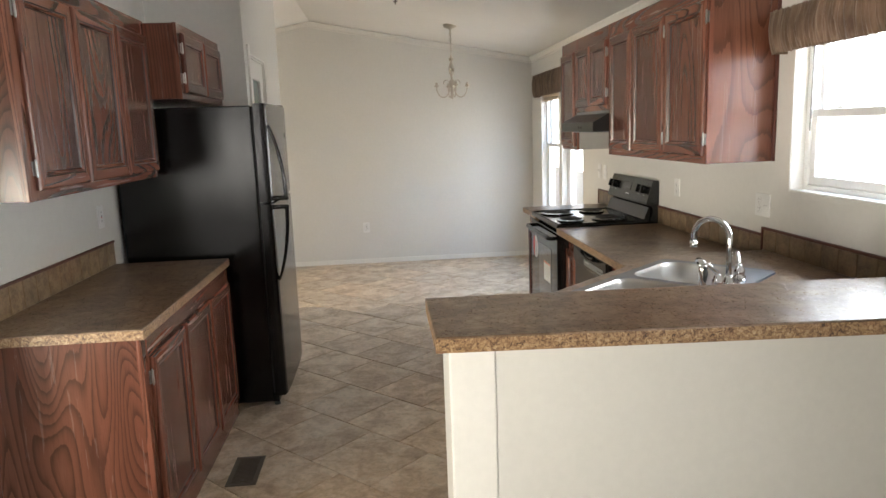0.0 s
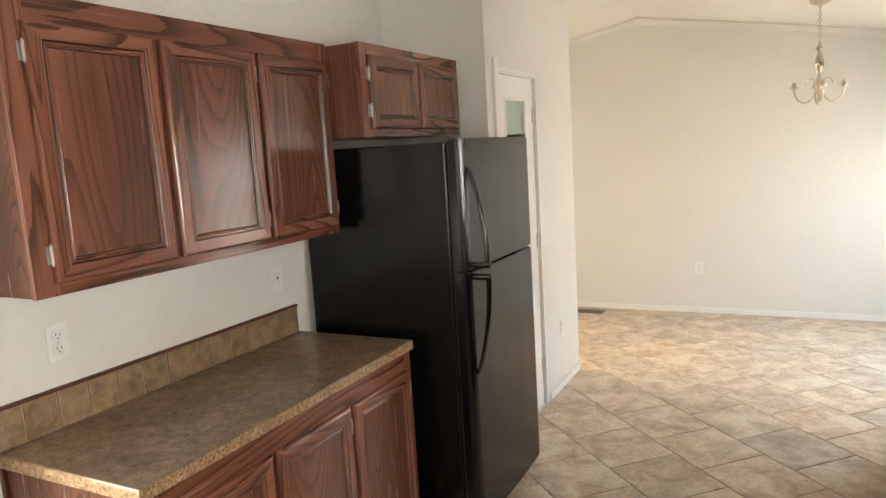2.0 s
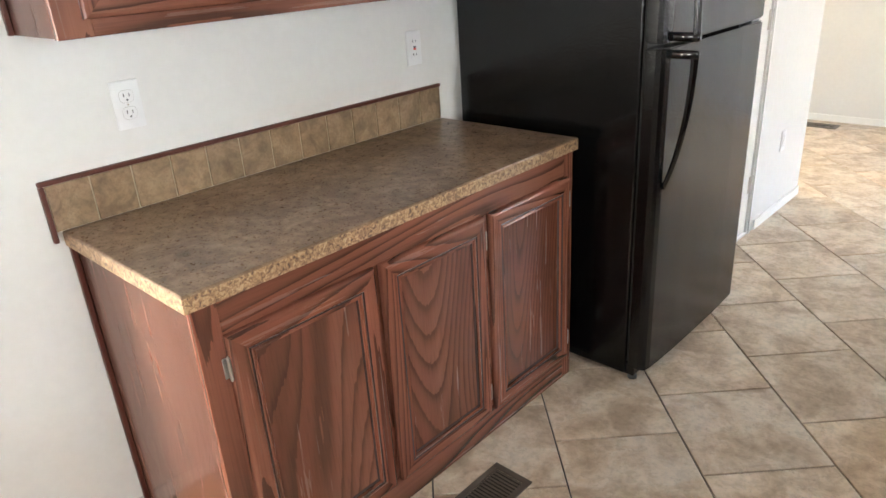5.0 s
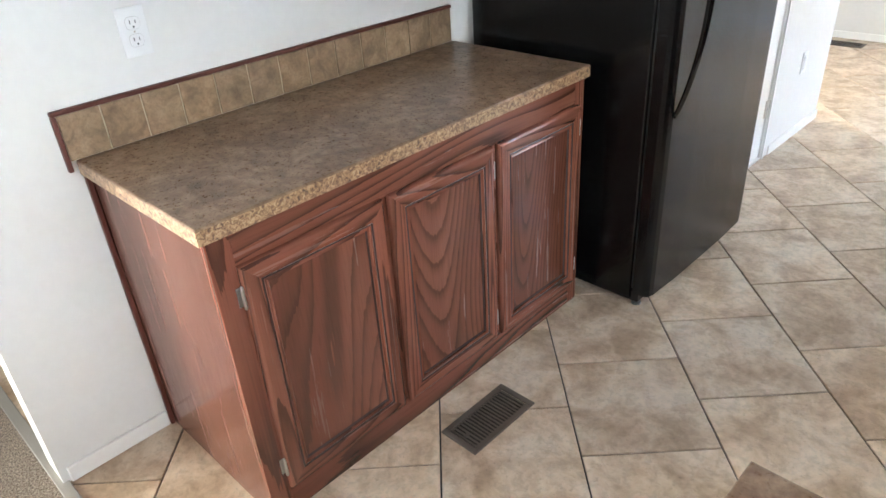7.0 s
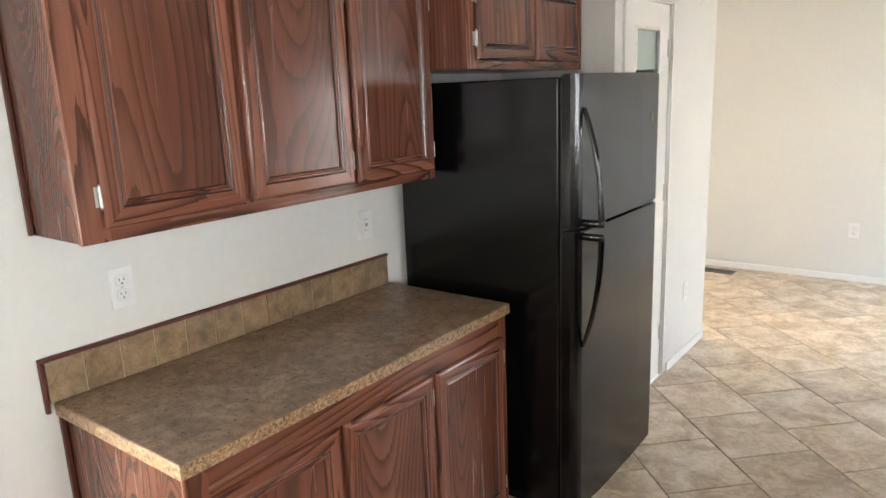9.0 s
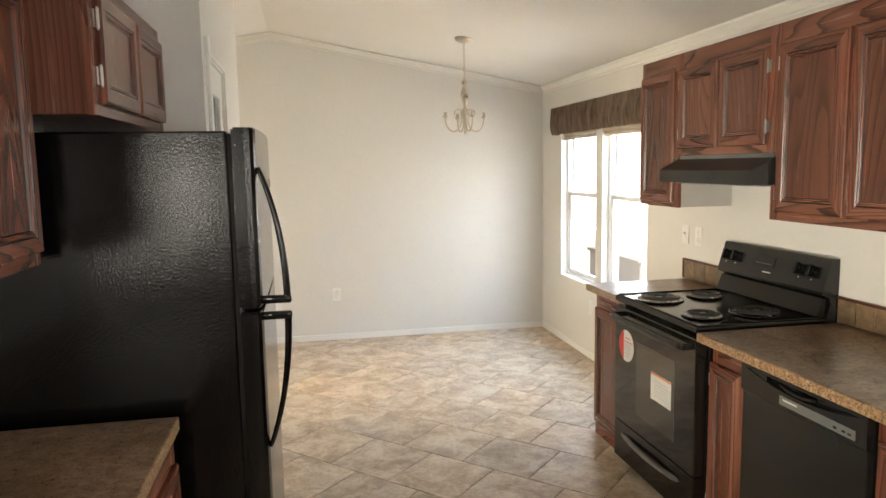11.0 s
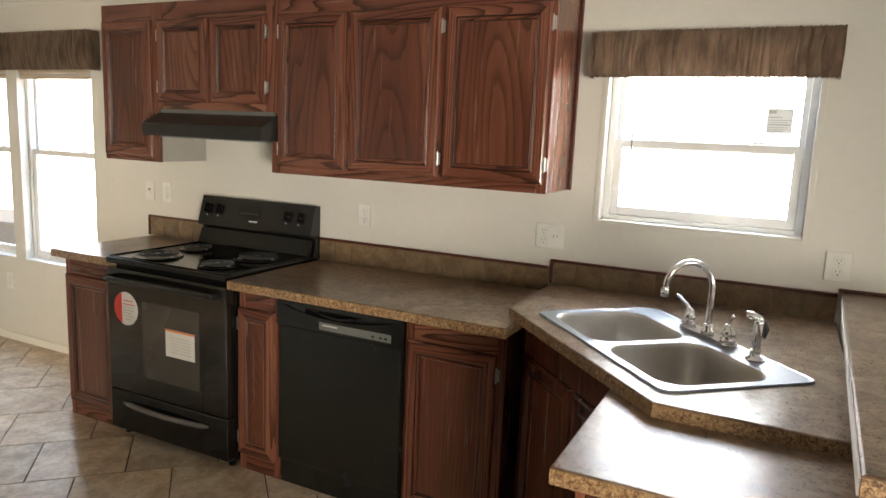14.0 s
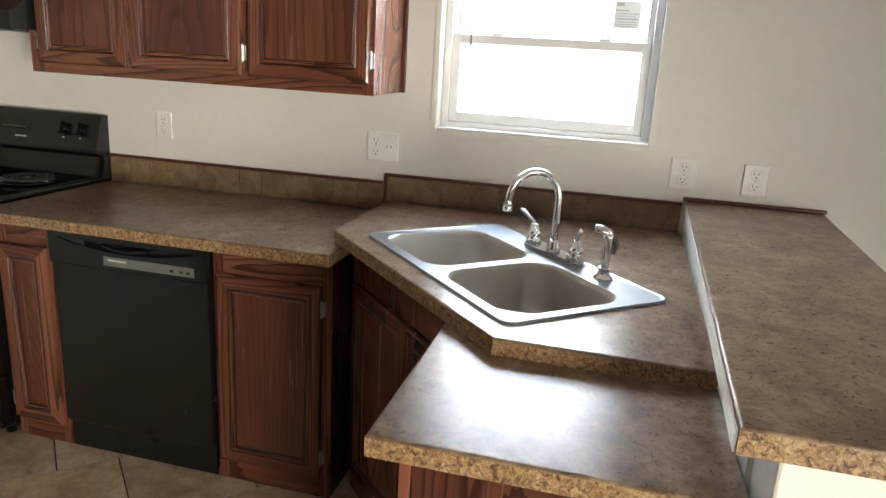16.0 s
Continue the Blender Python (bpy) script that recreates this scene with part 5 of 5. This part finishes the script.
# ---- outlets and switches ----
def plate(kind, origin, out, w, h, label, category):
    """kind: outlet, switch, gfci or double; origin is the middle on the wall face."""
    th = thing("outlet" if kind != "switch" else "light_switch", label, category, "wall plates")
    m = local(origin, out)
    part("plate", placed(box(bmesh.new(), -w / 2, w / 2, -h / 2, h / 2, 0.0005, 0.006, 0.0025), m), PLASTIC, th)

    def duplex(cx):
        for cy in (-0.0205, 0.0205):
            bm = prism(bmesh.new(), [(cx + x, cy + y) for x, y in rounded(-0.017, 0.017, -0.0145, 0.0145, 0.010, 4)], 0.0058, 0.0078)
            rec = part("receptacle", placed(bm, m), PLASTIC, th)
            # grey ring paints the shadow in the gap round the receptacle
            bm = prism(bmesh.new(), [(cx + x, cy + y) for x, y in rounded(-0.0182, 0.0182, -0.0157, 0.0157, 0.011, 4)], 0.0059, 0.0064)
            part("gap_shade", placed(bm, m), INK_GAP_SHADE, rec)
            bm = box(box(bmesh.new(), cx - 0.0078, cx - 0.0058, cy - 0.001, cy + 0.008, 0.0079, 0.0083), cx + 0.0058, cx + 0.0078, cy - 0.001, cy + 0.007, 0.0079, 0.0083)
            lathe(bm, [(0.0026, 0.0079), (0.0026, 0.0083)], (cx, cy - 0.0085, 0), 10)
            part("slots", placed(bm, m), SLOT, rec)
        part("screw", placed(lathe(bmesh.new(), [(0.0028, 0.0061), (0.0022, 0.0069)], (cx, 0, 0), 10), m), NICKEL, th)

    if kind == "outlet":
        duplex(0)
    elif kind == "double":
        duplex(-0.026)
        part("blank", placed(lathe(bmesh.new(), [(0.017, 0.0058), (0.016, 0.0075)], (0.026, 0, 0), 24), m), PLASTIC, th)
        for dx in (-0.008, 0.008):
            part("slot", placed(box(bmesh.new(), 0.026 + dx - 0.0012, 0.026 + dx + 0.0012, -0.004, 0.006, 0.0076, 0.008), m), SLOT, th)
    elif kind == "gfci":
        part("insert", placed(box(bmesh.new(), -0.0165, 0.0165, -0.0335, 0.0335, 0.0055, 0.008, 0.001), m), PLASTIC, th)
        for cy in (-0.022, 0.022):
            bm = box(box(bmesh.new(), -0.0078, -0.0058, cy - 0.003, cy + 0.005, 0.0081, 0.0085), 0.0058, 0.0078, cy - 0.003, cy + 0.004, 0.0081, 0.0085)
            part("slots", placed(bm, m), SLOT, th)
        part("reset_button", placed(box(bmesh.new(), -0.006, 0.006, -0.006, -0.0008, 0.0081, 0.0095, 0.0004), m), RED_INK, th, "small red reset button")
        part("test_button", placed(box(bmesh.new(), -0.006, 0.006, 0.0008, 0.006, 0.0081, 0.0095, 0.0004), m), SLOT, th, "small black test button")
    else:
        # grey patch paints the shadow round the toggle
        part("gap_shade", placed(box(bmesh.new(), -0.0072, 0.0072, -0.0142, 0.0142, 0.0059, 0.0063), m), INK_GAP_SHADE, th)
        part("collar", placed(box(bmesh.new(), -0.006, 0.006, -0.013, 0.013, 0.0058, 0.0072, 0.0008), m), PLASTIC, th)
        part("toggle", placed(box(bmesh.new(), -0.004, 0.004, -0.004, 0.006, 0.007, 0.021, 0.0015), m @ Matrix.Rotation(radians(-24), 4, "X")), PLASTIC, th)


E_, W_ = (-1, 0), (1, 0)
plate("switch", (XK, 2.824, 1.143), W_, 0.078, 0.122, "white plastic light switch on the kitchen wall", "light switch")
plate("outlet", (XK, 3.212, 1.143), W_, 0.072, 0.118, "white plastic wall outlet above the countertop", "outlet")
plate("gfci", (XK, 4.214, 1.146), W_, 0.070, 0.114, "white safety outlet with a red button", "outlet")
plate("outlet", (XR, 4.580, 1.129), E_, 0.072, 0.106, "white plastic wall outlet beside the range", "outlet")
plate("double", (XR, 3.640, 1.124), E_, 0.124, 0.106, "wide white plate with an outlet and a blank socket", "outlet")
plate("outlet", (XR, 2.558, 1.124), E_, 0.086, 0.106, "white plastic wall outlet above the bar end", "outlet")
plate("outlet", (XR, 2.328, 1.121), E_, 0.080, 0.106, "white plastic wall outlet over the bar", "outlet")
plate("switch", (XR, 6.064, 1.142), E_, 0.070, 0.112, "white plastic light switch by the dining window", "light switch")
plate("outlet", (XR, 5.925, 1.140), E_, 0.070, 0.112, "white plastic wall outlet past the range", "outlet")
plate("outlet", (XR, 7.444, 0.419), E_, 0.070, 0.112, "white plastic outlet low under the dining window", "outlet")
plate("outlet", (-0.310, YF, 0.423), (0, -1), 0.075, 0.118, "white plastic outlet low on the dining wall", "outlet")
plate("outlet", (XC, 6.330, 0.414), W_, 0.070, 0.112, "white plastic outlet low on the closet wall", "outlet")


# ---- floor vents ----
def vent(cx, cy, w, l, turn, label):
    vt = thing("floor_vent", label, "floor vent", "floor vents")
    m = pose(cx, cy, 0.0008, 0, 0, turn)
    bm = bmesh.new()
    fw = 0.020
    for a in ((-w / 2, w / 2, -l / 2, -l / 2 + fw), (-w / 2, w / 2, l / 2 - fw, l / 2), (-w / 2, -w / 2 + fw, -l / 2 + fw, l / 2 - fw), (w / 2 - fw, w / 2, -l / 2 + fw, l / 2 - fw)):
        box(bm, *a, 0.0, 0.006, 0.002)
    part("frame", placed(bm, m), VENT_METAL, vt)
    part("duct", placed(box(bmesh.new(), -w / 2 + fw, w / 2 - fw, -l / 2 + fw, l / 2 - fw, 0.0, 0.0006), m), DUCT, vt)
    n = 19
    for k in range(n):
        y = -l / 2 + fw + (l - 2 * fw) * (k + 0.5) / n
        part("slat", placed(box(bmesh.new(), -w / 2 + fw, w / 2 - fw, y - 0.0028, y + 0.0028, 0.0012, 0.0048), m), VENT_METAL, vt)
    part("lever", placed(box(bmesh.new(), -0.006, 0.006, -l / 2 + fw + 0.012, -l / 2 + fw + 0.03, 0.003, 0.008, 0.001), m), VENT_METAL, vt)


vent(-0.771, 3.645, 0.135, 0.275, 0.0, "brown metal floor vent set in the tile floor")
vent(-1.30, 8.42, 0.135, 0.275, 90.0, "brown metal floor vent by the dining wall")


# ---- chandelier ----
def chandelier():
    x, y, z0 = 0.612, 7.32, 1.795
    zc = ceil_z(x)
    ch = thing("chandelier", "brushed nickel chandelier with bare candle cups", "chandelier")
    part("canopy", lathe(bmesh.new(), [(0.066, 0.030), (0.066, 0.014), (0.058, 0.004), (0.036, -0.006), (0.012, -0.012), (0.006, -0.016)], (x, y, zc - 0.022), 28), NICKEL, ch, "", True)
    bm = bmesh.new()
    z, k = zc - 0.036, 0
    while z > z0 + 0.415:
        a = 90 * (k % 2)
        ring = [(0.008 * math.cos(t), 0.015 * math.sin(t)) for t in [2 * math.pi * i / 12 for i in range(12)]]
        tube(bm, [(x + u * math.cos(radians(a)), y + u * math.sin(radians(a)), z + v) for u, v in ring], 0.0022, 6, True)
        z -= 0.023
        k += 1
    part("chain", bm, NICKEL, ch, "fine metal chain", True)
    prof = [(0.004, 0.0), (0.009, 0.008), (0.012, 0.020), (0.008, 0.036), (0.014, 0.060), (0.019, 0.085), (0.013, 0.105), (0.024, 0.125), (0.030, 0.150), (0.022, 0.172), (0.011, 0.190), (0.013, 0.215), (0.024, 0.245), (0.029, 0.285), (0.021, 0.325), (0.010, 0.345), (0.022, 0.362), (0.024, 0.375), (0.012, 0.390), (0.008, 0.402), (0.004, 0.42)]
    part("column", lathe(bmesh.new(), prof, (x, y, z0), 20), NICKEL, ch, "", True)
    for k in range(4):
        a = radians(8 + 90 * k)
        c, s = math.cos(a), math.sin(a)
        pts = []
        for i in range(15):
            t = math.pi * i / 14
            pts.append((0.086 - 0.064 * math.cos(t), 0.112 - 0.092 * math.sin(t)))
        pts = [(0.022, 0.150)] + pts
        arm = part("arm", tube(bmesh.new(), [(x + r * c, y + r * s, z0 + h) for r, h in pts], 0.0060, 8), NICKEL, ch, "", True)
        curl = [(0.024 + 0.028 * (1 - math.cos(radians(20 * i))) , 0.150 + 0.030 * math.sin(radians(20 * i))) for i in range(11)]
        part("scroll", tube(bmesh.new(), [(x + r * c, y + r * s, z0 + h) for r, h in curl], 0.0035, 6), NICKEL, arm, "", True)
        part("cup", lathe(bmesh.new(), [(0.005, 0.0), (0.012, 0.006), (0.024, 0.014), (0.022, 0.020), (0.012, 0.022), (0.0125, 0.046), (0.006, 0.048)], (x + 0.150 * c, y + 0.150 * s, z0 + 0.111), 16), NICKEL, arm, "", True)


chandelier()

# ---- hook left in the ceiling ----
hook = thing("ceiling_hook", "small dark metal hook rod hanging from the ceiling", "hook")
HX, HY = 0.08, 6.18
part("rod", tube(bmesh.new(), [(HX, HY, ceil_z(HX) + 0.001), (HX, HY, 2.475)], 0.004, 8), VENT_METAL, hook)
part("crossbar", tube(bmesh.new(), [(HX - 0.016, HY, 2.497), (HX + 0.016, HY, 2.500)], 0.0045, 8), VENT_METAL, hook)
part("rose", lathe(bmesh.new(), [(0.022, 0.0), (0.020, -0.006), (0.006, -0.010)], (HX, HY, ceil_z(HX) - 0.001), 16), VENT_METAL, hook)

# ---- outside ----
ground = tagged(boxed("ground", -60, 60, -60, 60, -0.9, -0.7, textured("pale_gravel", (0.42, 0.38, 0.32), 0.9, 60, 0.5)), "pale sunlit gravel ground outside", "ground", kind="structure")
unit = thing("storage_bench", "low grey-brown storage bench outside the dining window", "bench")
part("bench_body", box(bmesh.new(), 3.0, 3.55, 9.25, 10.6, -0.699, 0.46, 0.01), SIDING, unit)
part("bench_lid", box(bmesh.new(), 2.97, 3.58, 9.22, 10.63, 0.4605, 0.50, 0.01), SIDING, unit)


def glow(name, strength, colour):
    m, n, l, b = material(name, 0.8, 0.0, colour)
    b.inputs["Emission Color"].default_value = (*colour, 1)
    b.inputs["Emission Strength"].default_value = strength
    return m


sky_card = boxed("backdrop", 9.0, 9.02, -30, 45, -0.69, 14, glow("bright_haze", 2.6, (0.97, 0.985, 1.0)))
tagged(sky_card, "plain overexposed daylight beyond the windows", "backdrop", kind="structure")


# ---- floor tiles, clipped to the floor ----
def clip(poly, axis, limit, sign):
    out = []
    for (p, q) in zip(poly, poly[1:] + poly[:1]):
        a, b = sign * (p[axis] - limit), sign * (q[axis] - limit)
        if a >= 0:
            out.append(p)
        if a * b < 0:
            t = a / (a - b)
            out.append((p[0] + (q[0] - p[0]) * t, p[1] + (q[1] - p[1]) * t))
    return out


def floor_tiles():
    pitch, s0, u0, gap = 0.5565, 1.5525, -4.738, 0.0036
    whole = None
    for k in range(-3, 18):
        for j in range(-16, 14):
            s, u = s0 + k * pitch, u0 + (j + (0 if k % 2 else 0.5)) * pitch
            # corners from sums and differences of x and y
            g = gap
            su = [(s + g, u + g), (s + pitch - g, u + g), (s + pitch - g, u + pitch - g), (s + g, u + pitch - g)]
            poly = [((a + b) / 2, (a - b) / 2) for a, b in su]
            kept = poly
            for axis, limit, sign in ((0, XL + 0.002, 1), (0, XR - 0.002, -1), (1, Y_TILE + 0.012, 1), (1, YF - 0.002, -1)):
                kept = clip(kept, axis, limit, sign) if kept else kept
            if len(kept) < 3:
                continue
            area = 0.5 * abs(sum(p[0] * q[1] - p[1] * q[0] for p, q in zip(kept, kept[1:] + kept[:1])))
            if area < 0.0004:
                continue
            cx, cy = sum(p[0] for p in poly) / 4, sum(p[1] for p in poly) / 4
            cut = kept != poly
            if not cut and whole:
                ob = new("tile", whole)
                ob.parent, ob.location = floor, (cx, cy, 0)
                continue
            bm = prism(bmesh.new(), [(x - cx, y - cy) for x, y in kept], -0.006, 0.0)
            tops = [e for e in bm.edges if all(abs(v.co.z) < 1e-6 for v in e.verts)]
            bmesh.ops.bevel(bm, geom=tops, offset=0.0016, segments=1, affect="EDGES")
            ob = part("tile", bm, FLOOR_TILE, floor)
            ob.location = (cx, cy, 0)
            if not cut:
                whole = ob.data


floor_tiles()
strip = part("transition_strip", box(bmesh.new(), XL + 0.01, 0.07, Y_TILE - 0.018, Y_TILE + 0.016, 0.0005, 0.007, 0.003), STRIP_METAL)
tagged(strip, "dull metal transition strip between carpet and tile", "threshold", kind="structure")
